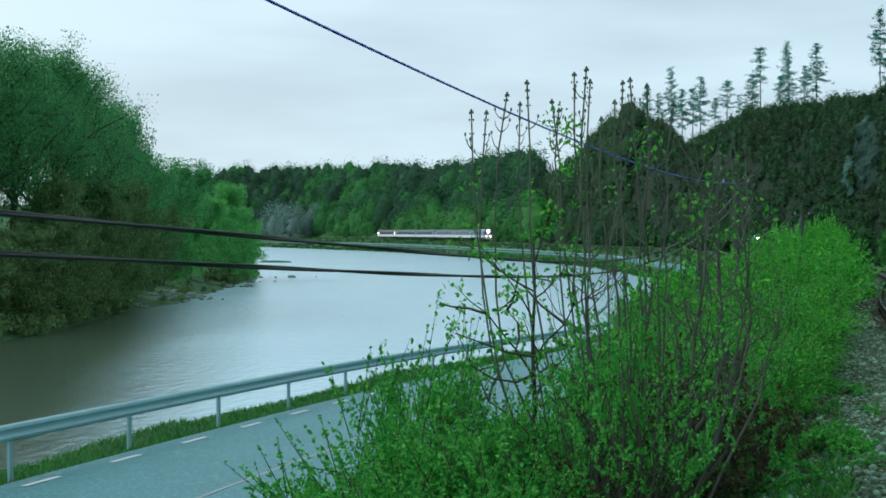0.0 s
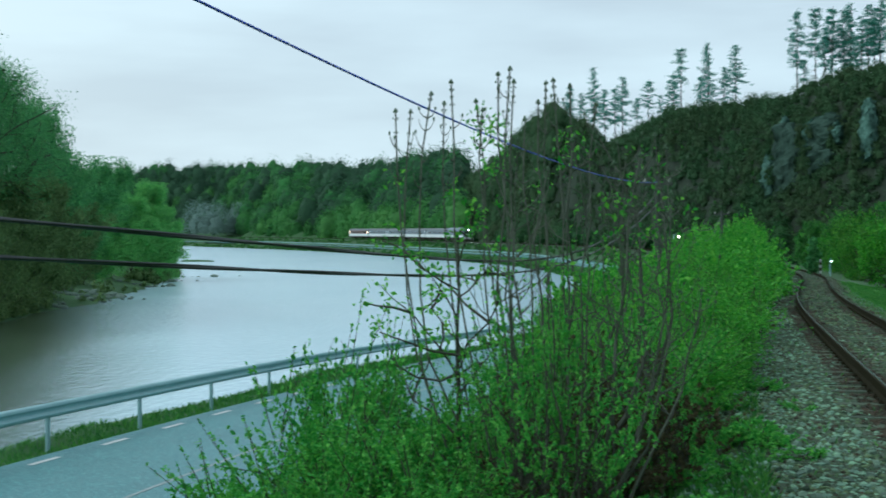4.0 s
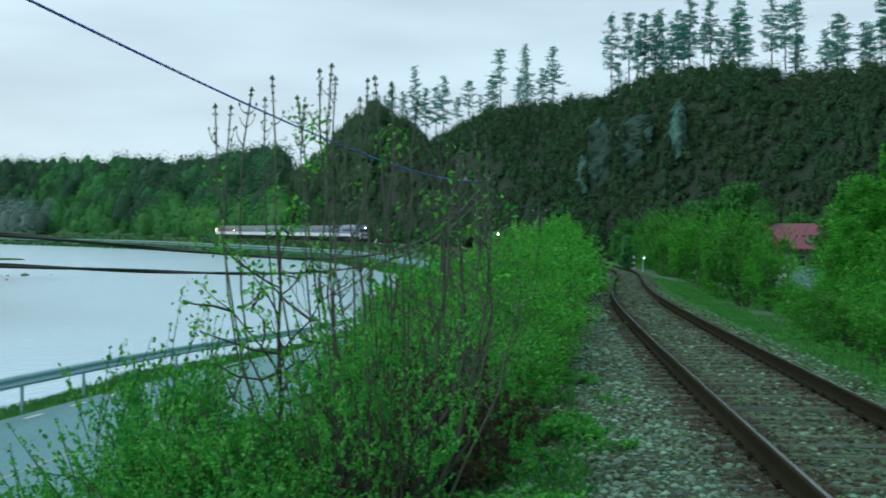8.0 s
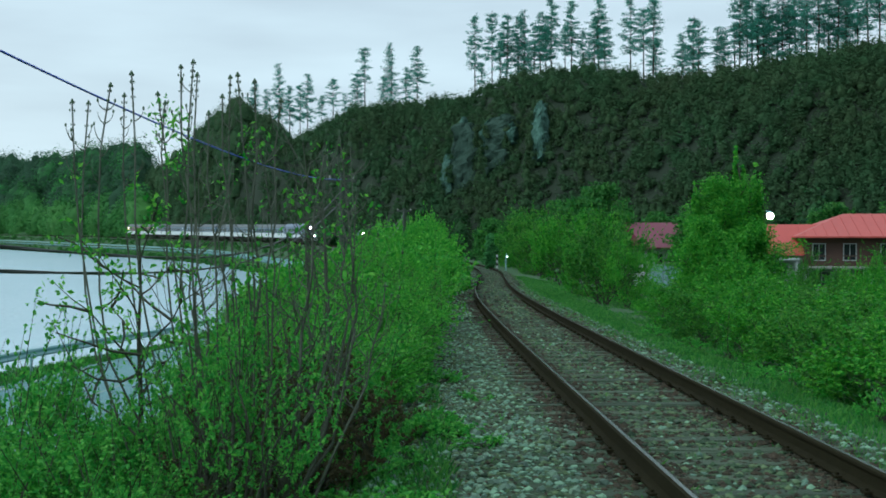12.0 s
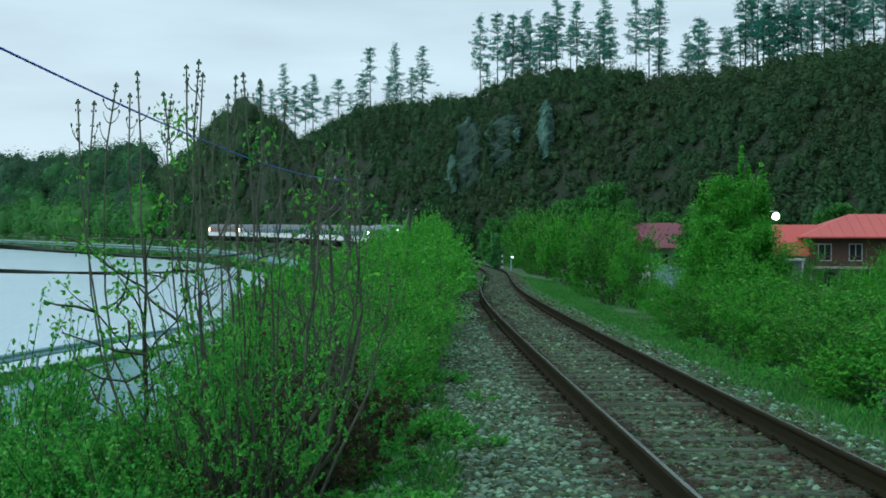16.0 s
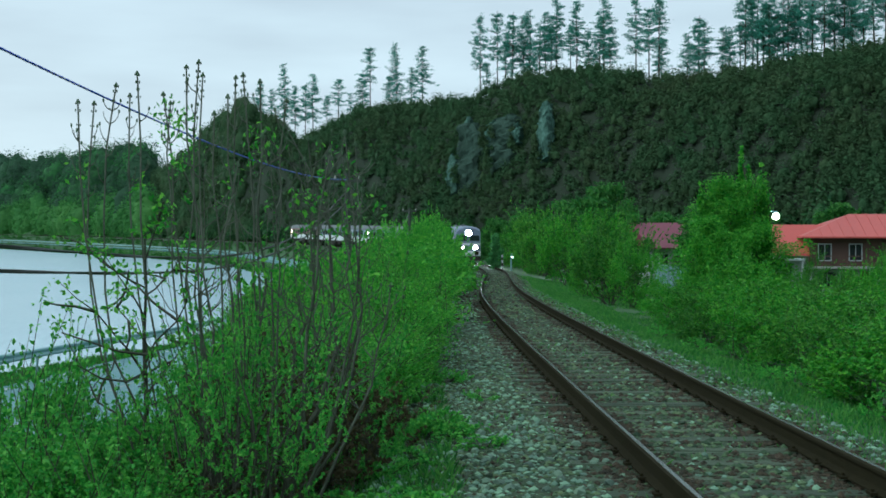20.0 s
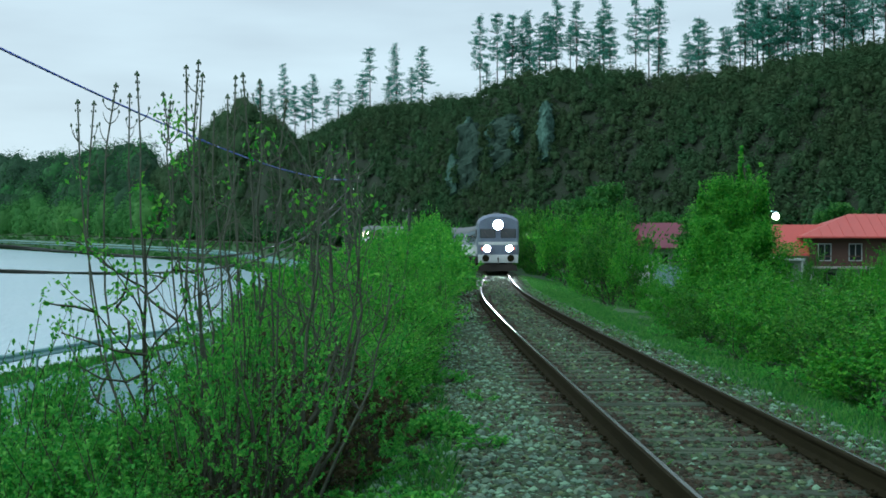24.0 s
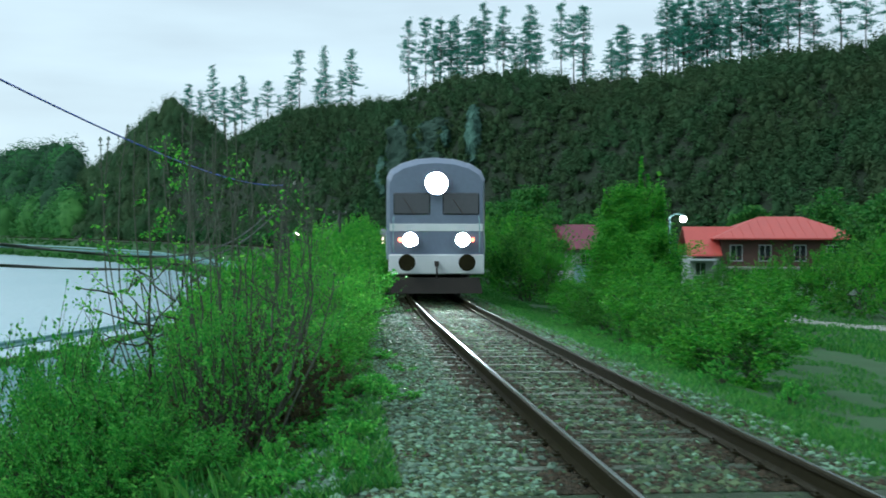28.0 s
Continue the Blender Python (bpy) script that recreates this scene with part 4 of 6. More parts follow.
# bushy saplings with leafless rods, in front of the hedge
def rod_sapling(seed, height, spread, twigs, leafy, label, at, crook=0.02, first=0.25, sway=0.0, side=0.0, tip=0.0042, foot=0.014):
    """A few upright rods with paired side twigs and fat buds at their tips."""
    rng = np.random.default_rng(seed)
    ob = empty("ash_sapling", label, "sapling", at, "leafless saplings")
    lf = []
    lean = np.array((rng.normal() * spread, rng.normal() * spread * 0.5, 0))
    top = lean + (0, 0, height)
    line = bend_line(rng, (0, 0, -0.1), top, crook, 8)
    u = np.linspace(0, 1, 8)
    line[:, 0] += sway * (1 - (1 - u)**2.2)
    stem = part("stem", Geo().tube(line, np.linspace(foot, tip, 8) * (0.5 + height * 0.2), 6), M["bark_young"], ob)
    r, p = 0.0115, line[-1]
    crown_bud = Geo().ball(p, r, 0.95, 0.95, 1.7, 6, 5)
    for a in range(4):
        t = a * 1.57 + rng.random() * 0.5
        crown_bud.ball((p[0] + math.cos(t) * r * 1.2, p[1] + math.sin(t) * r * 1.2, p[2] - r * (0.6 + 0.8 * rng.random())), r * 0.7, 0.8, 0.8, 1.5, 5, 4)
    part("bud", crown_bud, M["bud"], stem, "fat opening bud")
    # pairs of small buds set close against the rod below its tip
    for q in range(3 if tip > 0.005 else 0):
        low = (line[-2] - line[-1]) / np.linalg.norm(line[-2] - line[-1])
        root = line[-1] + low * (0.055 + 0.06 * q + 0.02 * rng.random())
        t = q * 1.5 + rng.random()
        for sg in (-1, 1):
            o = np.array((math.cos(t) * sg, math.sin(t) * sg * 0.6, 0.3)) * (0.012 + 0.008 * rng.random())
            part("bud", Geo().ball(tuple(root + o), 0.0072 - 0.0008 * q, 0.9, 0.9, 1.7, 5, 4), M["bud"], stem)
    for k in range(twigs):
        h = first + (0.95 - first) * (k + rng.random()) / twigs
        i = min(6, int(h * 7))
        base = line[i] + (line[i + 1] - line[i]) * (h * 7 - i)
        reach = side or height * 0.2 * (1.1 - h) + 0.05
        for sg in (-1, 1):
            if rng.random() < 0.3:
                continue
            a = rng.random() * 3.14 + (sg > 0) * 3.14
            out = np.array((math.cos(a), math.sin(a) * 0.7, 0)) * reach
            climb = reach * (0.9 + 1.1 * rng.random())
            e = base + out + (0, 0, climb)
            tw = part("twig", Geo().tube([base, base + out * 0.55 + (0, 0, climb * 0.25), base + out * 0.88 + (0, 0, climb * 0.6), e], np.linspace(0.0052, 0.0018, 4) * (0.6 + height * 0.12), 4), M["bark_young"], ob)
            if rng.random() < 0.7:
                part("bud", Geo().ball(tuple(e), 0.011, 0.8, 0.8, 1.5, 5, 4), M["bud"], tw)
            if rng.random() < leafy:
                lf.append(clump_points(rng, [e, (base + e) / 2], 9, 0.05))
    if lf:
        part("foliage", leaves("foliage", rng, np.vstack(lf), 0.023, M["leaf_bright"], long=2.0), None, ob)
    return ob


rng = np.random.default_rng(21)
# the tall rods that stand against the sky: bearing, height of the tip over the eye as a slope, distance
RODS = [(139, .099, 9.6), (168, .098, 10.2), (207, .112, 9.8), (231, .104, 10.4), (244, .121, 9.4), (290, .105, 9.9), (303, .098, 10.3), (331, .126, 9.5), (353, .13, 9.2), (360, .12, 9.9), (404, .103, 9.6), (418, .118, 10.2), (431, .12, 9.5), (461, .115, 9.9), (380, .09, 9.0), (508, .1, 9.4)]
for k, (px, sl, d) in enumerate(RODS):
    x, y = seen(px + 0.58 * (455 - px), d)
    z = stand(x, y)
    ob = rod_sapling(300 + k, EYE.z + sl * d - z, 0.0, 5, 0.12 if k not in (5, 6, 7) else 0.4, "tall leafless sapling rod with fat opening buds", (x, y, z), 0.02, 0.78, (px - 784) / 2254 * d - x, 0.07, 0.0056, 0.009)
# thick stems that fan out from one stool: bearings of foot and tip, height of the tip as a slope, distance
for k, (foot, px, sl, d) in enumerate([(430, 422, .05, 9.0), (436, 470, .075, 9.3), (352, 318, .055, 9.6), (470, 585, .06, 9.1), (478, 545, .07, 9.4), (492, 640, .03, 9.0), (505, 692, -.045, 8.8),(455, 505, .08, 9.5), (462, 610, .075, 9.3)]):
    x, y = seen(foot, d)
    z = stand(x, y)
    rod_sapling(360 + k, EYE.z + sl * d - z, 0.0, 9, 0.14, "grey-brown sapling stem fanning out of a stool", (x, y, z), 0.05, 0.4, (px - 784) / 2254 * d - x, 0.0, 0.0042, 0.023 if k in (0, 1, 3, 7) else 0.017)
for k in range(6):
    px = 335 + 300 * rng.random()
    d = 8.8 + 1.9 * rng.random()
    x, y = seen(455 + (px - 455) * 0.35, d)
    z = stand(x, y)
    rod_sapling(380 + k, EYE.z + (0.01 + 0.065 * rng.random()) * d - z, 0.03, 11, 0.16, "grey leafless sapling with upswept twigs", (x, y, z), 0.05, 0.35, (px - 784) / 2254 * d - x, 0.0, 0.0024)

# a small forked tree on the slope, with few leaves
x, y = seen(256, 9.7)
z = stand(x, y)
broad_tree("slope_tree", "slender forked tree with sparse new leaves", 71, 1.75 - z, 2.2, M["leaf_bright"], 0.025, 11, 13, 0.38, (x, y, z), 2, "slope trees", 0.0, 0.35, 0.85, 0.55)
# leafy shrubs on the slope above the road
low = [shrub("slope_shrub", "loose bright green shrub on the slope above the road", 400 + k, 1.5, 1.7, 40, 240, 0.0235, M["leaf_low"], 14, group="shrubs on the slope") for k in range(3)]
for k, (px, d, top) in enumerate([(60, 10.5, .3), (105, 9.6, .3), (15, 10.2, .1), (90, 8.9, .1), (130, 9.9, .15), (165, 9.6, -.35), (235, 8.6, -.3), (310, 9.6, -.2), (125, 8.4, 0.05), (150, 8.0, -.1), (270, 8.2, -.1), (10, 9.2, -.2), (30, 8.0, -.3), (-55, 8.7, -.15), (-105, 8.5, -.35), (330, 7.9, -.35),
                                  (500, 12.8, .5), (330, 12.5, -.3), (410, 14, .05), (600, 12.6, .1), (400, 10.4, .0), (320, 10.2, .1)]):
    x, y = seen(px, d)
    repeat(low, k, x, y, max(0.35, (top - stand(x, y)) / 1.5), k * 77, 0.62 + 0.15 * (k % 3))

spray = [shrub("leafy_spray", "thin spray of new leaves before the saplings", 450 + k, 1.4, 1.5, 26, 72, 0.023, M["leaf_low"], 6, None, 0.78, "shrubs on the slope") for k in range(2)]
for k, (px, d, top) in enumerate([(395, 8.7, .5), (455, 8.4, .4), (430, 8.8, .7), (520, 9.0, .4), (352, 9.0, .45), (600, 10.4, .6)]):
    x, y = seen(px, d)
    repeat(spray, k, x, y, max(0.35, (top - stand(x, y)) / 1.45), k * 77, 0.5 + 0.12 * (k % 3))

dry = [shrub("dry_undergrowth", "brown-green dry stems and leaves under the saplings", 470 + k, 0.9, 1.3, 40, 48, 0.024, M["leaf_dead"], 13, group="undergrowth below the saplings") for k in range(2)]
for k, (px, d, top) in enumerate([(520, 8.7, -.3), (455, 8.5, -.35), (400, 8.2, -.5), (490, 9.6, .1), (560, 10.2, .25), (430, 9.2, .0), (610, 11.2, .2), (530, 11.0, .35), (470, 10.6, .3), (590, 11.4, .3), (520, 9.9, .15), (640, 11.8, .1)]):
    x, y = seen(px, d)
    repeat(dry, k, x, y, max(0.3, (top - stand(x, y)) / 0.9), k * 77, 0.8 + 0.1 * (k % 3))

# right of the track: grassy verge, thicket and garden shrubs
right = [shrub("thicket_shrub", "rounded leafy shrub on the verge", 430 + k, 2.6, 3.0, 46, 240, 0.05, M[("leaf_mid", "leaf_thicket", "leaf_mid", "leaf_brush")[k]], 9, group="thicket beyond the track") for k in range(4)]
for k, (px, d, top, wide) in enumerate([
        (1490, 20, .3, .75), (1548, 15.5, -.1, .5), (1612, 14.8, .1, .6), (1452, 18.5, -.15, .5), (1348, 21.5, -.15, .5), (1258, 26, -.3, .5), (1188, 31, -.55, .5), (1435, 30, .1, .5), (1535, 31, .1, .55), (1400, 23, .2, .75), (1340, 27, .4, .8), (1450, 27, .05, .8), (1560, 28, .15, .9), (1260, 34, -.4, .6), (1310, 32, .7, .7),
        (1215, 40, -.9, .5), (1120, 45, .7, .55), (1080, 48, 1.75, .85), (1035, 58, .6, .55), (1100, 53, 1.4, .8), (1150, 60, -1.0, .5), (1470, 48, -.1, .7), (1556, 44, .3, .5), (1225, 36, -.75, .5), (1010, 80, 1.4, 1.4), (992, 90, 1.2, 1.05), (1060, 95, 2.4, 1.6),
        (962, 112, 1.6, 1.4), (942, 125, 1.0, 1.4), (930, 140, 1.2, 1.5), (912, 160, 1.4, 1.6), (960, 120, 2.6, 1.8), (882, 178, .8, 1.6), (1600, 72, .0, 1.0), (1655, 70, .2, 1.2), (1720, 66, .5, 1.2), (1790, 60, .6, 1.2), (1440, 91, -.5, .5), (1500, 90, -1.5, .7), (1405, 88, -1.8, .55), (1555, 88, -1.6, .7)]):
    x, y = seen(px, d)
    repeat(right, k, x, y, max(0.4, (top - stand(x, y)) / 2.7), k * 51, wide)
x, y = seen(1290, 36)
broad_tree("garden_tree", "bushy green tree with long upright shoots", 81, 4.2, 2.6, M["leaf_mid"], 0.034, 26, 220, 0.02, (x, y, stand(x, y)), 3, "garden trees", tight=1.05, rise=0.6)
x, y = seen(1266, 34)
broad_tree("garden_tree", "lower bushy green tree beside the house", 83, 3.0, 1.7, M["leaf_mid"], 0.034, 18, 200, 0.02, (x, y, stand(x, y)), 3, "garden trees", tight=1.2, rise=0.6)
x, y = seen(1345, 35)
broad_tree("garden_tree", "lower bushy green tree beside the house", 84, 3.1, 1.9, M["leaf_mid"], 0.034, 16, 200, 0.02, (x, y, stand(x, y)), 3, "garden trees", tight=1.2, rise=0.6)
for k, (px, top) in enumerate([(1312, 3.95), (1325, 3.4), (1345, 3.45), (1355, 3.2), (1240, 2.9)]):
    x, y = seen(px, 36)
    z = stand(x, y)
    ob = broad_tree("upright_shoot", "long leafy shoot rising over the shrubs", 90 + k, top - z, 0.34, M["leaf_bright"], 0.08, 18, 26, 0.3, (x, y, z), 1, "garden trees")
dense = [broad_tree("valley_tree", "round green tree at the foot of the hill", 500 + k, 9, 8, M["leaf_valley"], 0.2, 12, 110, 0.15, None, 3, "valley trees") for k in range(3)]
for ob in dense:
    ob["used"] = 0
for k, (px, d, top, wide) in enumerate([(1065, 125, 6.2, .9), (1010, 140, 4.5, .8), (930, 150, 3.4, .7), (880, 168, 3.0, .6), (770, 190, 2.6, .6), (1100, 150, 4.5, .8), (740, 205, 2.4, .7), (700, 215, 1.8, .6), (1240, 118, 3.0, .8),
                                        (1740, 86, 3.4, .8), (1790, 80, 4.5, .9), (1850, 78, 5.0, 1.0), (1950, 80, 6.5, 1.1), (1480, 125, 4.0, .9), (1640, 118, 4.5, 1.0), (1760, 105, 5.5, 1.1), (1180, 130, 3.2, .8), (2050, 60, 4.5, 1.0)]):
    x, y = seen(px, d)
    repeat(dense, k, x, y, (top - stand(x, y)) / 9.0, k * 67, wide)
# dark clipped conifer by the bend
x, y = seen(877, 118)
con = pine(77, 3.2, "small dark conifer beside the track", 0.95, 2.4, "leaf_tree")
con.matrix_world = Matrix.Translation((x, y, stand(x, y)))

# ---- trees of the far bank ----
big = [broad_tree("bank_tree", "tall leafy riverside tree with dark trunk", 600 + k, 22, 13, M["leaf_tree"], 0.1, 26, 150, 0.36, None, 4, tight=0.92, rise=0.5) for k in range(4)]
small = [broad_tree("bank_tree", "bushy riverside tree in dense leaf", 620 + k, 11, 10, M["leaf_tree"], 0.14, 15, 190, 0.04, None, 3) for k in range(3)]
# low growth in the olive colour that has tree shade painted in
under = [broad_tree("bank_shrub", "undergrowth below the riverside trees, toned olive-brown for shade", 630 + k, 9, 10, M["leaf_olive_shade"], 0.15, 15, 150, 0.02, None, 3, "undergrowth on the bank") for k in range(2)]
willow = [broad_tree("willow", "pale green willow at the water's edge", 640 + k, 9, 9, M["leaf_willow"], 0.12, 16, 210, 0.08, None, 3) for k in range(2)]


def early(px, d):
    """A place d metres away, at the bearing px of the opening view."""
    a = radians(-17.249) + math.atan((px - 784) / 2254)
    return math.sin(a) * d, math.cos(a) * d


for k, (px, d, top, wide) in enumerate([(-140, 106, 60, .9), (-60, 108, 50, .9), (25, 112, 66, .8), (95, 119, 82, .85), (150, 128, 118, .75), (60, 122, 120, .8), (190, 138, 172, .7), (-220, 112, 40, 1.0), (-320, 110, 60, 1.0)]):
    x, y = early(px, d)
    z = EYE.z + (412 - top) / 2254 * d * math.cos(math.atan((px - 784) / 2254))
    repeat(big, k, x, y, (z - stand(x, y)) / 21.5, k * 83, wide)
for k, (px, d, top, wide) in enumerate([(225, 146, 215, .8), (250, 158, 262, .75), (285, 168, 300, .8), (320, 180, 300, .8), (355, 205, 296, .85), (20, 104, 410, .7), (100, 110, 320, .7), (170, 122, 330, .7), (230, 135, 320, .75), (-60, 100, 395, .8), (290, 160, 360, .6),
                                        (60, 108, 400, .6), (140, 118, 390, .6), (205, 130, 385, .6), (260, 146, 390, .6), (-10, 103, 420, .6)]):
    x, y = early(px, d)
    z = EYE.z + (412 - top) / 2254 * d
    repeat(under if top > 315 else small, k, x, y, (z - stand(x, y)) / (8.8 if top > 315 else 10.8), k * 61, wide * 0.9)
for k, (px, d, top, wide) in enumerate([(405, 200, 336, .85), (428, 208, 366, .65), (372, 190, 358, .75), (440, 214, 400, .45), (338, 180, 368, .7), (310, 172, 385, .5), (395, 196, 395, .6)]):
    x, y = early(px, d)
    z = EYE.z + (412 - top) / 2254 * d
    repeat(willow, k, x, y, (z - stand(x, y)) / 8.8, k * 61, wide)
x, y = early(276, 190)
pop = pine(78, 15, "dark narrow conifer among the riverside trees", 0.9, 2.0, "leaf_dark")
pop.matrix_world = Matrix.Translation((x, y, stand(x, y)))


# ---- woods of the hills, too many to count ----
def crown_cores(rng, spots, h, size, seg=8, rings=6):
    """The close inner foliage of each crown, under its outer leaves."""
    n = len(spots)
    a = np.linspace(0, 2 * math.pi, seg, endpoint=False)
    up = np.linspace(-0.45, 0.97, rings)
    ring = np.sqrt(1 - up**2)
    unit = np.stack([ring[:, None] * np.cos(a), ring[:, None] * np.sin(a), np.repeat(up[:, None], seg, 1)], -1).reshape(-1, 3)
    r = size * (1 + 0.13 * np.clip(rng.normal(size=(n, len(unit), 1)), -1.5, 1.5))
    v = spots[:, None, :] + unit * r * h[:, None, None] * (0.5, 0.5, 0.8)
    v[..., 2] += h[:, None] * 0.35
    f = [(i * seg + j, i * seg + (j + 1) % seg, (i + 1) * seg + (j + 1) % seg, (i + 1) * seg + j) for i in range(rings - 1) for j in range(seg)]
    t = (rings - 1) * seg
    f += [(t, t + 1, t + 2, t + 3), (t, t + 3, t + 4, t + 5), (t, t + 5, t + 6, t + 7)]
    f = np.array(f)
    return v.reshape(-1, 3), (f[None] + (np.arange(n) * len(unit))[:, None, None]).reshape(-1, 4)


def wood(name, label, seed, spots, size, quads, leaf, mat, loose=0.35, round_=0.8, jitter=0.45, top=1.08, core=0.45):
    """Many small crowns, each a lumpy heap covered with leaf clumps, in one mesh."""
    rng = np.random.default_rng(seed)
    spots = np.asarray(spots)
    n = len(spots)
    h = size * (0.5 + 1.0 * rng.random(n)**1.5)
    u = rng.normal(size=(n, quads, 3))
    u /= np.linalg.norm(u, axis=2)[..., None]
    u[..., 2] = np.abs(u[..., 2]) * 1.25 - 0.25
    r = (top - loose * rng.random((n, quads)))[..., None]
    p = spots[:, None, :] + u * r * h[:, None, None] * (0.5, 0.5, 0.8) + rng.normal(size=(n, quads, 3)) * h[:, None, None] * 0.13 * loose
    p[..., 2] += h[:, None] * 0.35
    lv, lf = leaf_arrays(rng, p.reshape(-1, 3), leaf, spread=0.6, facing=(u * round_ + (0, 0, 0.5)).reshape(-1, 3), jitter=jitter)
    cv, cf = crown_cores(rng, spots, h, core)
    me = mesh_of(name, np.vstack([lv, cv]), np.vstack([lf, cf + len(lv)]), mat)
    me.polygons.foreach_set("use_smooth", np.repeat((False, True), (len(lf), len(cf))))
    return tagged(new(name, me), label, "wood", kind="stuff")


rng = np.random.default_rng(33)


def hill_spots(count, az0, az1, e0, e1, power=1.0):
    az = az0 + (az1 - az0) * rng.random(count)
    e = e0 + (e1 - e0) * rng.random(count)**power
    foot, wide = np.interp(az, HILL[:, 0], HILL[:, 1]), np.interp(az, HILL[:, 0], HILL[:, 2])
    d = foot + wide * e
    x, y = d * np.sin(np.radians(az)), d * np.cos(np.radians(az))
    return np.stack([x, y, ground_height(x, y)], 1), az, e


sp, az, e = hill_spots(4700, -13, 25, 0.0, 0.88)
more, az, e = hill_spots(900, -13, 1, 0.0, 0.88)
sp = np.vstack([sp, more])
wood("hillside_wood", "dark close wood covering the steep hillside", 34, sp, 2.3, 95, 0.22, M["leaf_hill"], 0.5, 0.5, 0.28, 1.05, 0.4)
sp, az, e = hill_spots(340, -13, 25, -0.12, 0.16)
wood("foot_wood", "green shrubs along the foot of the hill", 35, sp, 3.6, 170, 0.3, M["leaf_dark"])
sp, az, e = hill_spots(420, -13, 25, 0.86, 1.03)
wood("brow_scrub", "low dark scrub along the brow of the hill", 36, sp, 0.55, 60, 0.13, M["leaf_hill"], 0.4, 0.6, 0.3, 1.0, 0.5)
sp, az, e = hill_spots(1300, -33, -13, 0.0, 1.0)
pick = rng.random(len(sp))
pick = np.where((az > -26) & (az < -23.6), 0.6 + 0.4 * pick, np.where(az > -19.2, np.where(e < 0.2, 0.5, np.where(pick < 0.3, 0.2, 0.9)), np.where(az > -23, pick * 0.8, pick)))
wood("far_wood", "mixed spring wood on the far hillside", 37, sp[pick < 0.4], 13, 330, 0.62, M["leaf_far"], 0.32, 0.7, 0.4, 1.03, 0.7)
wood("far_wood", "pale yellow-green trees on the far hillside", 47, sp[(pick >= 0.4) & (pick < 0.68)], 10, 330, 0.62, M["leaf_far_light"], 0.32, 0.7, 0.4, 1.03, 0.7)
wood("far_wood", "dark trees on the far hillside", 48, sp[pick >= 0.68], 12, 330, 0.62, M["leaf_far_dark"], 0.32, 0.7, 0.4, 1.03, 0.7)
sp, az, e = hill_spots(460, -13.4, -8.5, 0.0, 0.9)
wood("near_wood", "dark young wood at the end of the hill", 40, sp, 5.5, 260, 0.3, M["leaf_hill"], 0.35, 0.6, 0.28, 1.0, 0.6)
sp, az, e = hill_spots(44, -30, -13.5, 0.95, 1.1)
wood("far_wood", "tall trees standing out on the far hill's crest", 38, sp + (0, 0, 2.0), 12, 520, 0.55, M["leaf_far"], 0.35, 0.85, 0.35, 1.03, 0.62)



def crest_spots(bearings):
    """Places on the brow of the far hill, at bearings of the opening view."""
    out = []
    for px in bearings:
        a = math.degrees(radians(-17.249) + math.atan((px - 784) / 2254))
        d = float(np.interp(a, HILL[:, 0], HILL[:, 1]) + np.interp(a, HILL[:, 0], HILL[:, 2]))
        x, y = d * math.sin(radians(a)), d * math.cos(radians(a))
        out.append((x, y, stand(x, y)))
    return out


wood("far_wood", "tall dark tree group on the far hill's crest", 51, crest_spots((438, 456, 478, 492, 506, 524)), 15, 700, 0.6, M["leaf_far_dark"], 0.35, 0.85, 0.4, 1.03, 0.62)
wood("far_wood", "small single trees along the far hill's crest", 52, crest_spots((571, 597, 615, 652, 708, 722, 745, 760, 790, 802, 846)), 9.5, 420, 0.5, M["leaf_far"], 0.35, 0.85, 0.4, 1.03, 0.6)

mound = [(x, y, stand(x, y)) for x, y in (early(px, d) for px, d in ((500, 800), (520, 790), (545, 800), (560, 815), (485, 815)))]
wood("bare_wood", "grey leafless copse on the far slope", 39, mound, 22, 1500, 0.6, M["leaf_bare"])

# scrub along the river bank below the road
ss = np.linspace(150, 740, 620) + rng.normal(size=620)
bank = on_track(ss, 19.3 + 3.5 * rng.random(620))
bank[:, 2] = stand_many(bank[:, :2])
wood("bank_scrub", "low scrub on the river bank below the road", 44, bank, 0.9, 60, 0.25, M["leaf_valley"])
# scrub along the wooded shore
t = 42 + 185 * rng.random(1300)
shore = np.stack([np.interp(t, BANK[:, 1], BANK[:, 0]) + 0.2 - 4.5 * rng.random(1300), t, 0 * t], 1)
shore = shore[(t < 112) | (t > 166) | (rng.random(1300) < 0.04)]
shore[:, 2] = stand_many(shore[:, :2])
wood("shore_scrub", "low olive scrub along the wooded shore", 45, shore, 1.2, 44, 0.19, M["leaf_olive_shade"])
# rank growth on both sides of the far line
field = np.vstack([on_track(190 + 560 * rng.random(700), 3.6 + 4.8 * rng.random(700)), on_track(230 + 560 * rng.random(900), -4 - 26 * rng.random(900))])
field[:, 2] = stand_many(field[:, :2])
wood("field_scrub", "dark rank growth along the far railway bank", 46, field, 0.75, 44, 0.22, M["leaf_valley"])

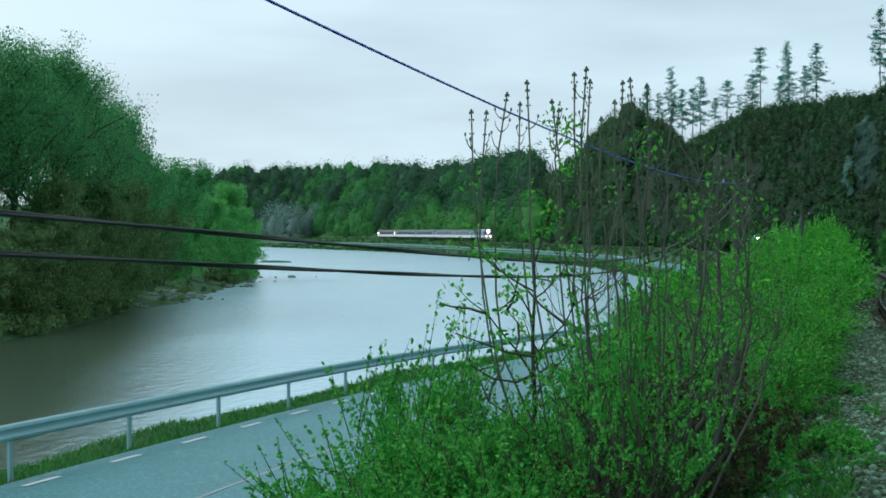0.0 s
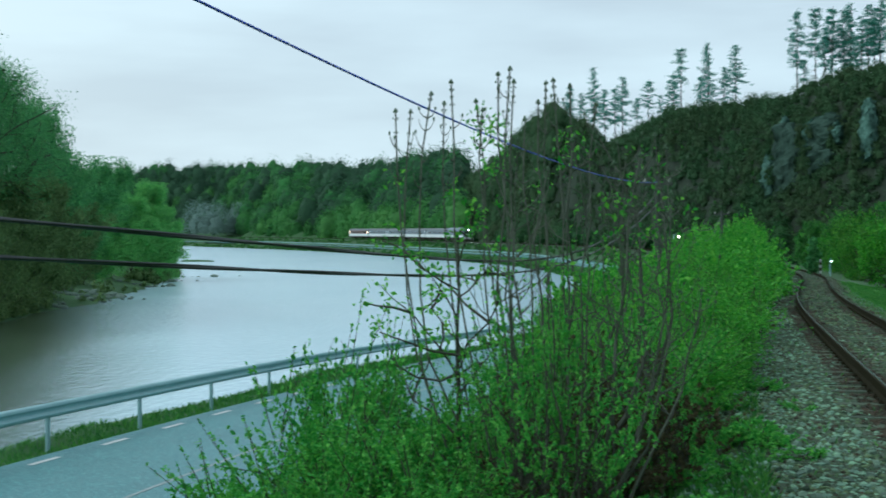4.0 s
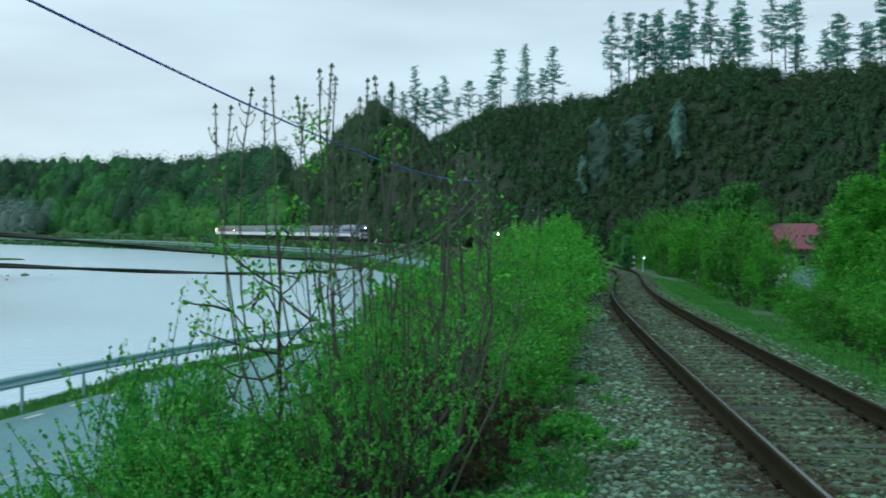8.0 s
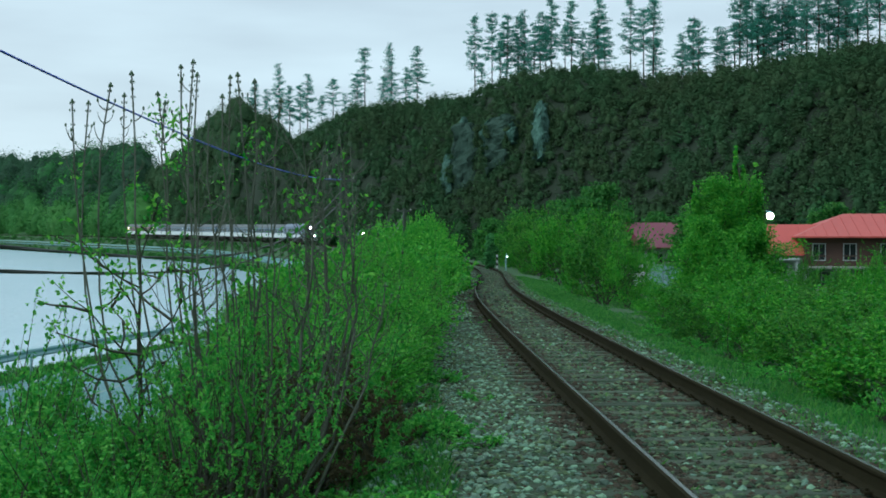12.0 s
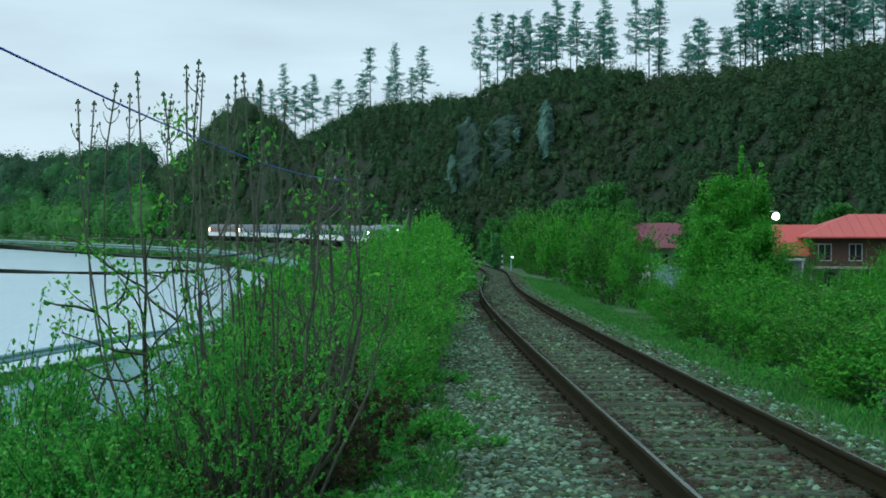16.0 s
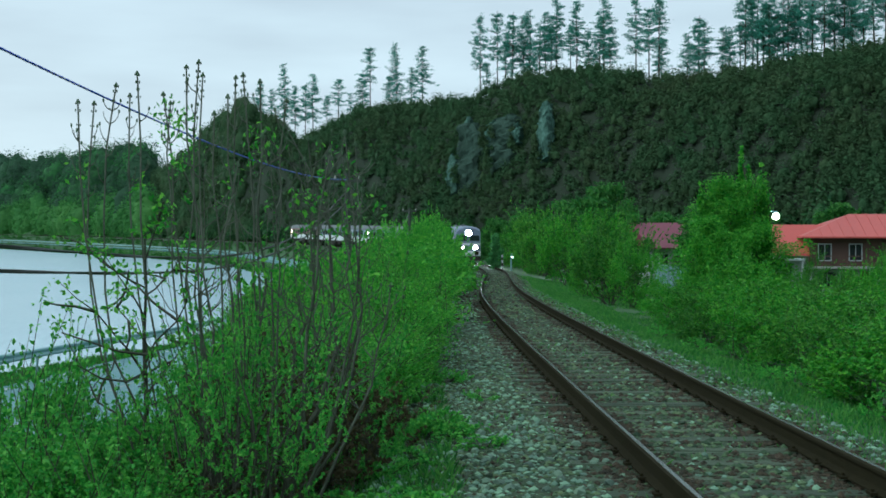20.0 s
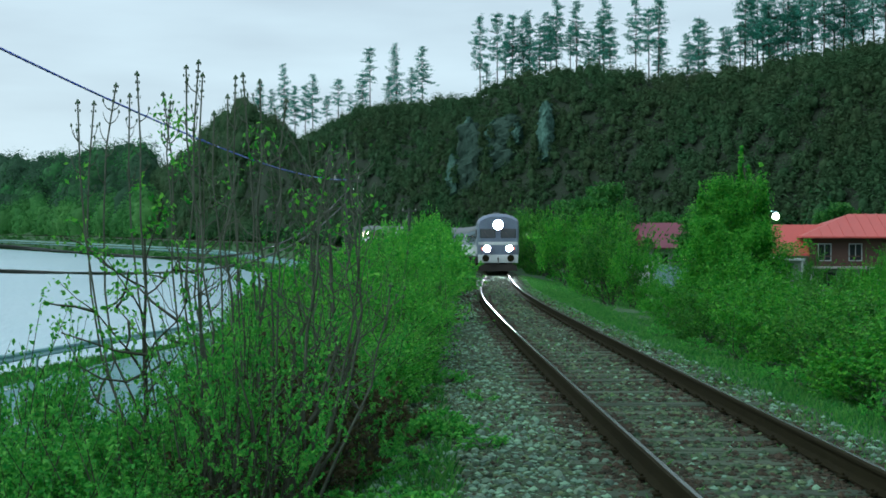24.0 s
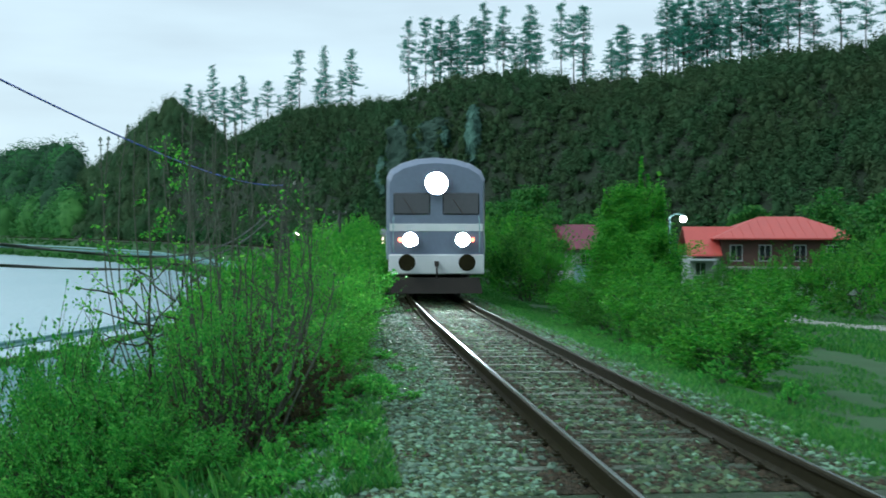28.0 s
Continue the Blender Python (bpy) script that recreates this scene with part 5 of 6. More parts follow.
# ---- pines on the brow ----
pines = [pine(700 + k, 12.0, crown=0.6 + 0.12 * (k % 3)) for k in range(8)]
for k, (px, base, top) in enumerate([(655, 186, 82), (641, 190, 128), (700, 183, 76), (688, 185, 135), (748, 182, 82), (730, 183, 120), (850, 148, 28), (861, 148, 112), (880, 128, 20), (906, 120, 22), (935, 114, 18), (985, 112, -4), (1020, 110, 2), (1070, 112, 0),
                                     (1125, 118, -6), (1165, 120, 0), (1148, 120, 12), (1235, 115, 28), (1215, 118, 58), (1280, 105, 48), (1330, 97, -8), (1352, 95, 2), (1385, 92, -14), (1405, 93, 10), (1437, 90, -39), (1475, 85, -20), (1505, 80, -51), (1548, 78, -64),
                                     (1590, 72, -30), (1644, 66, -80), (1690, 60, -40), (1740, 55, -60), (1800, 50, -55), (1880, 44, -70),
                                     (503, 196, 112), (482, 200, 158), (522, 222, 152), (555, 226, 132), (541, 226, 150), (579, 226, 170), (600, 218, 138), (461, 192, 145), (955, 114, 40), (968, 114, 22), (1040, 112, 55), (895, 124, 60), (620, 205, 165), (975, 112, 52), (1010, 113, 44), (1170, 122, 64), (1062, 113, 20), (1082, 116, 48), (925, 118, 30), (1290, 100, 56), (1245, 108, 40), (1318, 98, -30), (1341, 96, -48), (1362, 95, -22), (1396, 92, -42), (1420, 90, -64), (1456, 88, -52), (1490, 84, -72), (1526, 80, -62), (1566, 76, -84), (1310, 99, 40), (1372, 94, 30), (1430, 90, 20), (1510, 82, 5)]):
    a = math.atan((px - 784) / 2254)
    d = float(np.interp(math.degrees(a), HILL[:, 0], HILL[:, 1]) + np.interp(math.degrees(a), HILL[:, 0], HILL[:, 2])) * (1.0 + 0.02 * (k % 3))
    x, y = d * math.sin(a), d * math.cos(a)
    h = (EYE.z + (403 - top) / 2254 * y) - stand(x, y)
    repeat(pines, k * 5, x, y, h / 12.0, k * 47, max(0.45, min(1.1, h / 12.0 * 1.05)))


# ---- pale rock faces in the wood ----
def crag(seed, w, h, label, mat):
    g = Geo()
    nx_, nz_ = 18, 30
    for j in range(nz_):
        for i in range(nx_):
            u, v = i / (nx_ - 1), j / (nz_ - 1)
            edge = min(u, 1 - u) * 2
            depth = 2.2 * edge**0.5 + 1.1 * noise.fractal((u * 3 + seed, v * 5, 0.2), 1.0, 2.0, 5)
            wob = 0.25 * noise.noise((v * 3.5 + seed, 3.0, 1.0)) + 0.3 * noise.noise((v * 11 + seed, u * 5, 1.0))
            g.v.append(((u - 0.5) * w * (1 - 0.35 * abs(v - 0.45) * 2) + wob * w * 0.5, -depth, v * h))
    for j in range(nz_ - 1):
        for i in range(nx_ - 1):
            a = j * nx_ + i
            g.f.append((a, a + 1, a + nx_ + 1, a + nx_))
    o = len(g.v)
    g.v += [(-w * 0.45, 3.0, 0), (w * 0.45, 3.0, 0), (w * 0.35, 3.0, h), (-w * 0.35, 3.0, h)]
    g.f += [tuple(range(nx_))[::-1] + (o, o + 1), tuple((nz_ - 1) * nx_ + i for i in range(nx_)) + (o + 2, o + 3)]
    g.f += [tuple(j * nx_ for j in range(nz_)) + (o + 3, o), tuple(j * nx_ + nx_ - 1 for j in range(nz_))[::-1] + (o + 1, o + 2), (o + 1, o, o + 3, o + 2)]
    ob = new("rock_face", g.mesh("rock_face", mat))
    return tagged(ob, label, "rock face", "rock faces")


rng = np.random.default_rng(58)
ledge = []
for k, (px, y0, y1, w, mat) in enumerate([(838, 345, 205, 74, "rock_dark"), (905, 300, 198, 84, "rock_dark"), (829, 285, 205, 24, "rock"), (880, 268, 214, 56, "rock"), (918, 262, 222, 26, "rock"), (967, 292, 170, 36, "rock"), (806, 350, 268, 34, "rock"), (955, 292, 240, 18, "rock")]):
    a = math.atan((px - 784) / 2254)
    foot, wide = (float(np.interp(math.degrees(a), HILL[:, 0], HILL[:, q])) for q in (1, 2))
    best = foot
    for t in np.linspace(0, 1, 80):
        d = foot + wide * t
        if stand(d * math.sin(a), d * math.cos(a)) < EYE.z + (403 - y0) / 2254 * d:
            best = d
    best += 0.3 if mat == "rock" else 2.6
    w_m, h_m = w / 2254 * best, (y0 - y1) / 2254 * best
    ob = crag(18 + k, w_m, h_m, ("pale" if mat == "rock" else "dark weathered") + " grey limestone face on the hillside", M[mat])
    for q in range(34):
        u, v = rng.random(), rng.random()
        u = u if v < 0.2 or v > 0.85 else (0.14 * rng.random() if u < 0.5 else 1 - 0.14 * rng.random())
        far = best + v * h_m * 0.53 - 1.2
        b = a + (u - 0.5) * (w + 6) / 2254
        ledge.append((far * math.sin(b), far * math.cos(b), EYE.z + (403 - y0) / 2254 * best + v * h_m * 0.9 - 0.8))
    ob.matrix_world = Matrix.Translation((best * math.sin(a), best * math.cos(a), EYE.z + (403 - y0) / 2254 * best)) @ Matrix.Rotation(-a, 4, "Z") @ Matrix.Rotation(radians(-28), 4, "X")

wood("ledge_scrub", "dark scrub clinging to the rock ledges", 59, ledge, 1.3, 70, 0.2, M["leaf_hill"], 0.45, 0.55, 0.25)


# ---- overhead line beside the road ----
def pole_thing(x, y, top, arms, label):
    z = stand(x, y)
    p = empty("utility_pole", label, "utility pole", (x, y, z), "poles of the overhead line")
    h = top - z
    part("post", Geo().tube([(0, 0, -0.5), (0, 0, h * 0.5), (0, 0, h)], [0.13, 0.11, 0.085], 10), M["pole"], p)
    for q in arms:
        a = part("cross_arm", Geo().box(-0.45, 0.45, -0.04, 0.04, q - z - 0.05, q - z + 0.05, bevel=0.01), M["pole"], p)
        for sx in (-0.38, 0.38):
            part("insulator", Geo().tube([(sx, 0, q - z + 0.05), (sx, 0, q - z + 0.09), (sx, 0, q - z + 0.12), (sx, 0, q - z + 0.17)], [0.03, 0.045, 0.03, 0.02], 8), M["concrete"], a)
    return p


POLE_A, POLE_B, POLE_C = (-5.5, -6.0), (-3.0, 40.0), (-2.0, 76.0)
pole_thing(*POLE_A, 4.85, (4.55,), "weathered timber utility pole by the road")
pole_thing(*POLE_B, 3.3, (3.05,), "weathered timber utility pole among the shrubs")
pole_thing(*POLE_C, 2.75, (2.55,), "weathered timber utility pole by the bend")


def cable(a, b, heights, r, label, mat="cable"):
    """Two strands twisted round each other, hanging in a slack curve."""
    co = np.polyfit(np.linspace(0, 1, len(heights)), heights, len(heights) - 1)
    length = math.hypot(b[0] - a[0], b[1] - a[1])
    n = int(length / 0.045)
    t = np.linspace(0, 1, n)
    mid = np.stack([a[0] + (b[0] - a[0]) * t, a[1] + (b[1] - a[1]) * t, np.polyval(co, t)], 1)
    side = np.array((b[1] - a[1], a[0] - b[0], 0)) / length
    ob = empty("overhead_cable", label, "cable", group="overhead cables")
    ph = t * length / (0.42 if mat == "cable_blue" else 7.0) * 2 * math.pi
    apart = r * (0.2 if mat == "cable_blue" else 0.6)
    for k in (0, 1):
        w = mid + np.cos(ph + k * math.pi)[:, None] * side * apart + np.sin(ph + k * math.pi)[:, None] * np.array((0, 0, apart))
        part("strand", Geo().tube(w, r, 5), M[mat], ob, smooth=True)
    return ob


cable(POLE_A, POLE_B, [4.55, 3.823, 3.197, 2.896, 3.091], 0.0125, "dark blue twisted cable sagging from pole to pole", "cable_blue")
cable(POLE_A, POLE_B, [2.951, 1.879, 1.418, 1.076, 1.418, 2.745], 0.0145, "slack black twisted telephone cable")
cable((POLE_A[0] - 0.05, POLE_A[1]), (POLE_B[0] - 0.05, POLE_B[1]), [2.6, 1.648, 1.167, 0.87, 1.213, 2.354], 0.0145, "lower slack black telephone cable")
cable(POLE_B, POLE_C, [3.05, 2.3, 1.75, 1.6, 1.8, 2.55], 0.011, "black cable sagging to the pole by the bend")
cable((POLE_B[0] - 0.04, POLE_B[1]), (POLE_C[0] - 0.04, POLE_C[1]), [2.7, 1.75, 1.15, 1.05, 1.4, 2.4], 0.011, "lower slack black cable to the pole by the bend")

# ---- houses beyond the track ----
M["roof_red"] = material("red_sheet_roof", (0.52, 0.09, 0.075), 0.5, (0.4, 0.075, 0.065), 0.5, 0.7, 0.1, 8)
M["roof_plum"] = material("faded_plum_roof", (0.23, 0.06, 0.09), 0.6, (0.17, 0.045, 0.07), 0.6, 0.7)
M["wall_brown"] = material("brown_timber_wall", (0.1, 0.055, 0.04), 0.8, (0.065, 0.038, 0.03), 1.2, 0.7, 0.3, 12)
M["wall_pale"] = material("pale_render", (0.45, 0.48, 0.47), 0.85, (0.3, 0.33, 0.32), 0.8, 0.7)
M["white_wood"] = material("white_window_paint", (0.45, 0.48, 0.48), 0.6, (0.3, 0.33, 0.33), 2, 0.6)
M["bulb"] = glow("street_lamp_bulb", (1.0, 0.9, 0.68), 90.0)
M["bulb_small"] = glow("small_far_lamp", (1.0, 0.72, 0.62), 14.0)
M["bulb_white"] = glow("white_lantern", (0.95, 1.0, 0.95), 5.0)
M["bulb_window"] = glow("warm_lit_window", (1.0, 0.85, 0.45), 2.2)


def window(parent, x, y, z, w, h, lit=False):
    f = part("window", Geo().box(x - w / 2 - 0.08, x + w / 2 + 0.08, y - 0.05, y + 0.02, z - 0.08, z, bevel=0.01).box(x - w / 2 - 0.08, x + w / 2 + 0.08, y - 0.05, y + 0.02, z + h, z + h + 0.08, bevel=0.01)
             .box(x - w / 2 - 0.08, x - w / 2, y - 0.05, y + 0.02, z, z + h, bevel=0.01).box(x + w / 2, x + w / 2 + 0.08, y - 0.05, y + 0.02, z, z + h, bevel=0.01).box(x - 0.03, x + 0.03, y - 0.05, y + 0.02, z, z + h), M["white_wood"], parent)
    part("pane", Geo().box(x - w / 2, x + w / 2, y - 0.015, y + 0.02, z, z + h), M["bulb_window"] if lit else M["glass"], f)


def hip_roof(w, d, z, rise, ridge, over, thick=0.12):
    """Four slopes that meet in a ridge, with eaves of some thickness."""
    x, y = w / 2 + over, d / 2 + over
    g = Geo()
    g.v = [(-x, -y, z), (x, -y, z), (x, y, z), (-x, y, z), (-x, -y, z + thick), (x, -y, z + thick), (x, y, z + thick), (-x, y, z + thick), (-ridge / 2, 0, z + rise), (ridge / 2, 0, z + rise)]
    g.f = [(0, 3, 2, 1), (0, 1, 5, 4), (1, 2, 6, 5), (2, 3, 7, 6), (3, 0, 4, 7), (4, 5, 9, 8), (5, 6, 9), (6, 7, 8, 9), (7, 4, 8)]
    return g


def main_house():
    x, y = 35.3, 101.0
    z = stand(x, y)
    e = 0.74 - z  # eaves over the ground
    h = empty("house", "two-storey brown timber house with red hipped roof", "house", pose(x, y + 4, z, 0, 0, -6))
    part("ground_floor_wall", Geo().box(-5.6, 5.6, -3.6, 4.0, -0.4, e * 0.5, bevel=0.02), M["wall_pale"], h)
    part("upper_wall", Geo().box(-5.6, 5.6, -3.6, 4.0, e * 0.5, e, bevel=0.02), M["wall_brown"], h)
    r = part("roof", hip_roof(11.2, 7.6, e, 1.95, 3.6, 0.75), M["roof_red"], h, "red sheet-metal hipped roof")
    for k in range(14):
        xx = -5.6 + k * 0.86
        t = min(1.0, (6.35 - abs(xx)) / 4.55)
        part("roof_seam", Geo().tube([(xx, -4.5, e + 0.15), (xx * 1.0, -4.55 + 4.55 * t, e + 0.15 + 1.83 * t)], 0.03, 5), M["roof_red"], r)
    part("balcony_slab", Geo().box(-6.0, 3.8, -5.0, -3.6, e * 0.5 - 0.12, e * 0.5 + 0.05, bevel=0.02), M["concrete"], h)
    for k in range(5):
        part("porch_post", Geo().box(-5.8 + k * 2.3, -5.6 + k * 2.3, -4.9, -4.7, -0.3, e * 0.5 - 0.12, bevel=0.02), M["white_wood"], h)
    for k in range(17):
        part("baluster", Geo().box(-5.9 + k * 0.6, -5.84 + k * 0.6, -4.95, -4.9, e * 0.5 + 0.05, e * 0.5 + 0.85), M["wall_brown"], h)
    part("balcony_rail", Geo().box(-6.0, 3.8, -4.98, -4.88, e * 0.5 + 0.85, e * 0.5 + 0.93), M["wall_brown"], h)
    for xx in (-4.4, -2.0, 0.9, 3.6):
        window(h, xx, -3.6, e * 0.5 + 0.55, 0.9, 1.25)
    for xx in (-4.2, 1.6, 4.2):
        window(h, xx, -3.6, 0.7, 1.3, 1.2)
    part("door", Geo().box(-1.6, -0.7, -3.66, -3.58, 0.0, 2.0, bevel=0.02), M["wall_brown"], h)
    # lower wing with its slope towards the track
    w = part("wing_wall", Geo().box(-8.1, -5.6, -3.2, 2.6, -0.4, e - 1.45, bevel=0.02), M["wall_pale"], h)
    window(w, -7.3, -3.2, e - 3.0, 0.8, 1.0)
    g = Geo().prism([(-4.2, -1.42), (-4.2, -1.3), (-0.8, 1.08), (3.2, -1.3), (3.2, -1.42), (-0.8, 0.94)], 0.0, 2.85)
    g.v = [(-8.5 + yy, xx, zz + e) for xx, yy, zz in g.v]
    part("wing_roof", g, M["roof_red"], h, "red sheet roof of the lower wing")
    g = Geo().prism([(-2.4, -0.1), (-2.4, 0.02), (-0.8, 1.08), (3.2, -1.3), (3.2, -1.42), (-0.8, 0.94)], 2.86, 5.0)
    g.v = [(-8.5 + yy, xx, zz + e) for xx, yy, zz in g.v]
    part("wing_roof", g, M["roof_red"], h)
    g = Geo().prism([(-3.2, -1.45), (2.6, -1.45), (-0.8, 0.9)], 0.1, 0.3)
    g.v = [(-8.1 + yy, xx, zz + e) for xx, yy, zz in g.v]
    part("wing_gable", g, M["wall_brown"], h)
    part("porch_roof", Geo().box(-8.6, -6.2, -5.2, -3.2, e - 1.8, e - 1.62, bevel=0.03), M["white_wood"], h, "white-painted porch fascia")
    for xx in (-8.5, -6.45):
        part("porch_post", Geo().box(xx, xx + 0.16, -5.1, -4.94, -0.3, e - 1.8, bevel=0.02), M["white_wood"], h)


def small_house():
    x, y = seen(1185, 122)
    z = stand(x, y)
    e = -0.45 - z
    h = empty("house", "small house with steep faded plum roof behind trees", "house", pose(x, y + 3, z, 0, 0, 24))
    part("wall", Geo().box(-3.4, 3.4, -2.8, 2.8, -0.4, e, bevel=0.02), M["wall_pale"], h)
    g = Geo().prism([(-3.4, 0), (-3.4, 0.12), (0, 2.5), (3.4, 0.12), (3.4, 0)], -3.9, 3.9)
    g.v = [(yy, xx, zz + e) for xx, yy, zz in g.v]
    part("roof", g, M["roof_plum"], h, "faded plum-red gabled roof")
    g = Geo().prism([(-2.8, 0), (0, 2.0), (2.8, 0)], -3.4, -3.2)
    g.v = [(yy, xx, zz + e) for xx, yy, zz in g.v]
    part("gable", g, M["wall_brown"], h)
    window(h, 0.4, -2.8, e - 1.2, 0.5, 0.6, True)
    window(h, -1.9, -2.8, e - 1.5, 0.9, 1.0)


main_house()
small_house()
M["fence_board"] = material("weathered_blue_grey_board", (0.25, 0.38, 0.4), 0.85, (0.16, 0.26, 0.27), 1.5, 0.7, random_by="object", vary=0.2)
# pale board fence before the small house
fx, fy = seen(1160, 84)
fence = empty("board_fence", "weathered pale blue-grey board fence", "fence", (fx, fy, stand(fx, fy)))
for k in range(26):
    x = fx + 0.16 * k
    z = stand(x, fy)
    part("board", Geo().box(0.16 * k, 0.16 * k + 0.145, -0.012, 0.012, z - stand(fx, fy) - 0.1, z - stand(fx, fy) + 1.9 + 0.02 * (k % 3)), M["fence_board"], fence)
for q in (0.5, 1.5):
    part("fence_rail", Geo().box(0, 4.15, 0.02, 0.07, q, q + 0.08), M["fence_board"], fence)


# ---- lamps ----
def lamp_post(name, label, x, y, z, r, mat, arm=0.6):
    g0 = stand(x, y)
    p = empty(name, label, "street lamp", (x, y, g0), "lamps")
    h = z - g0
    part("post", Geo().tube([(-arm, 0.3, -0.4), (-arm, 0.3, h * 0.7), (-arm, 0.3, h + 0.1), (-arm * 0.6, 0.15, h + 0.28), (0, 0, h + 0.2)], [0.07, 0.055, 0.04, 0.03, 0.03], 8), M["zinc"], p)
    part("shade", Geo().tube([(0, 0, h + r * 1.5), (0, 0, h + r * 0.95), (0, 0, h + r * 0.85)], [r * 0.3, r * 0.7, r * 0.8], 14), M["zinc"], p)
    part("bulb", Geo().ball((0, 0, h), r, seg=14, rings=8), mat, p, "glowing lamp globe")


x, y = seen(1373, 60)
# globe enlarged so that its bright disc takes in the lamp's halo
lamp_post("street_lamp", "lit street lamp with warm white globe near the houses", x, y, EYE.z + 20 / 2254 * 60, 0.155, M["bulb"])
x, y = seen(650, 198)
lamp_post("street_lamp", "lit pinkish road lamp beside the bend", x, y, EYE.z - 9 / 2254 * 198, 0.26, M["bulb_small"])
x, y = seen(907, 112)
lamp_post("track_lantern", "small white lantern on a short post by the track", x, y, EYE.z - 52 / 2254 * 112, 0.065, M["bulb_white"], 0.1)
x, y = seen(889, 110)
z = stand(x, y)
mark = empty("marker_post", "white and black banded trackside marker post", "marker post", (x, y, z))
for k in range(6):
    part("band", Geo().box(-0.07, 0.07, -0.07, 0.07, 0.24 * k - (0.3 if k == 0 else 0), 0.24 * k + 0.24, bevel=0.008), M["white_wood"] if k % 2 else M["under"], mark)


# ---- concrete lane to the houses ----
lane = smooth_line([(30, 34), (26.2, 44), (23.4, 54), (22.0, 64), (23.5, 76), (27.5, 90)], 1.0)
v = []
for i, (x, y) in enumerate(lane):
    dx, dy = lane[min(i + 1, len(lane) - 1)] - lane[max(i - 1, 0)]
    q = math.hypot(dx, dy)
    for o in (-1.5, -0.5, 0.5, 1.5):
        xx, yy = x + dy / q * o, y - dx / q * o
        v.append((xx, yy, stand(x, y) + 0.12))
    for o in (1.5, -1.5):
        v.append((x + dy / q * o, y - dx / q * o, stand(x, y) - 0.4))
f = [(i * 6 + j, i * 6 + (j + 1) % 6, (i + 1) * 6 + (j + 1) % 6, (i + 1) * 6 + j) for i in range(len(lane) - 1) for j in range(6)]
tagged(new("lane", mesh_of("lane", v, f, M["concrete"])), "pale concrete lane leading to the houses", "lane", kind="structure")

# ---- boulders at the water's edge ----
rng = np.random.default_rng(51)


M["boulder"] = material("mossy_grey_boulder", (0.17, 0.23, 0.19), 0.9, (0.09, 0.13, 0.1), 1.5, 0.7, 0.3, 20)


def boulder(seed, r):
    g = Geo().ball((0, 0, 0), r, 1.2, 0.9, 0.65, 9, 7)
    g.v = [tuple(Vector(p) * (1 + 0.28 * noise.noise(Vector(p) / r * 1.4 + Vector((seed, 0, 0))))) for p in g.v]
    ob = new("boulder", g.mesh("boulder", M["boulder"]))
    return tagged(ob, "pale grey boulder on the river bank", "boulder", "boulders on the bank")


rocks = [boulder(k, 0.55) for k in range(4)]
for k in range(170):
    px, d = [(190, 131), (260, 142), (300, 150), (335, 148), (385, 180), (420, 200), (445, 218)][k % 7]
    x, y = early(px + rng.normal() * 36, d + 1.0 + rng.normal() * 1.8)
    ob = rocks[k] if k < 4 else copy_thing(rocks[k % 4], Matrix.Identity(4))
    sc = 0.22 + 1.0 * rng.random()**3
    ob.matrix_world = pose(x, y, max(stand(x, y), WATER) + 0.05, 0, 0, rng.random() * 360)
    ob.scale = (sc, sc, sc)
x, y = early(485, 330)
islet = Geo().ball((0, 0, 0), 1.0, 5.0, 2.2, 0.5, 14, 8)
islet.v = [tuple(Vector(p) * (1 + 0.25 * noise.noise(Vector(p) * 0.6))) for p in islet.v]
ob = tagged(new("gravel_bar", islet.mesh("gravel_bar", M["ground"])), "low grassy gravel bar in the river", "gravel bar")
ob.matrix_world = Matrix.Translation((x, y, WATER))


# ---- grass ----
def grass(name, label, count, s0, s1, n0, n1, height, seed, power=1.0, wide=0.016, patchy=0.0):
    rng = np.random.default_rng(seed)
    s = s0 + (s1 - s0) * rng.random(count)**power
    n = n0 + (n1 - n0) * rng.random(count)
    p = on_track(s, n)
    if patchy:
        keep = np.array([noise.noise((a * 0.9, b * 0.9, seed)) for a, b in p[:, :2]]) > patchy - 0.5
        p = p[keep]
    z = stand_many(p[:, :2])
    p[:, 2] = z - 0.02
    k = len(p)
    h = height * (0.5 + rng.random(k))
    a = rng.random(k) * 6.283
    side = np.stack([np.cos(a), np.sin(a), 0 * a], 1) * wide * (1 + np.hypot(p[:, 0], p[:, 1]) / 40)[:, None]
    lean = np.stack([rng.normal(size=k), rng.normal(size=k), 0 * a], 1) * (h * 0.3)[:, None]
    up = np.stack([0 * h, 0 * h, h], 1)
    v = np.stack([p - side * 0.5, p + side * 0.5, p + up * 0.6 + lean * 0.4 + side * 0.3, p + up + lean], 1).reshape(-1, 3)
    ob = new(name, mesh_of(name, v, np.arange(k * 4).reshape(-1, 4), M["leaf_grass"]))
    return tagged(ob, label, "grass", kind="stuff")


grass("verge_grass", "rough grass under the crash barrier", 52000, 2, 130, 15.95, 17.3, 0.13, 61, 1.5, 0.01)
grass("verge_grass", "short bright grass beside the track", 120000, 6, 90, -7.5, -1.4, 0.075, 62, 1.6, 0.014, 0.36)
grass("verge_grass", "tufts of grass on the ballast shoulder", 60000, 6, 34, 2.2, 4.8, 0.11, 63, 1.5, 0.014, 0.28)
grass("verge_grass", "few blades of grass between stones", 9000, 6, 60, -2.9, 2.6, 0.08, 64, 1.4, 0.012, 0.6)
grass("verge_grass", "thin grass creeping over the ballast edge", 42000, 6, 60, -2.6, -1.15, 0.07, 67, 1.5, 0.012, 0.2)
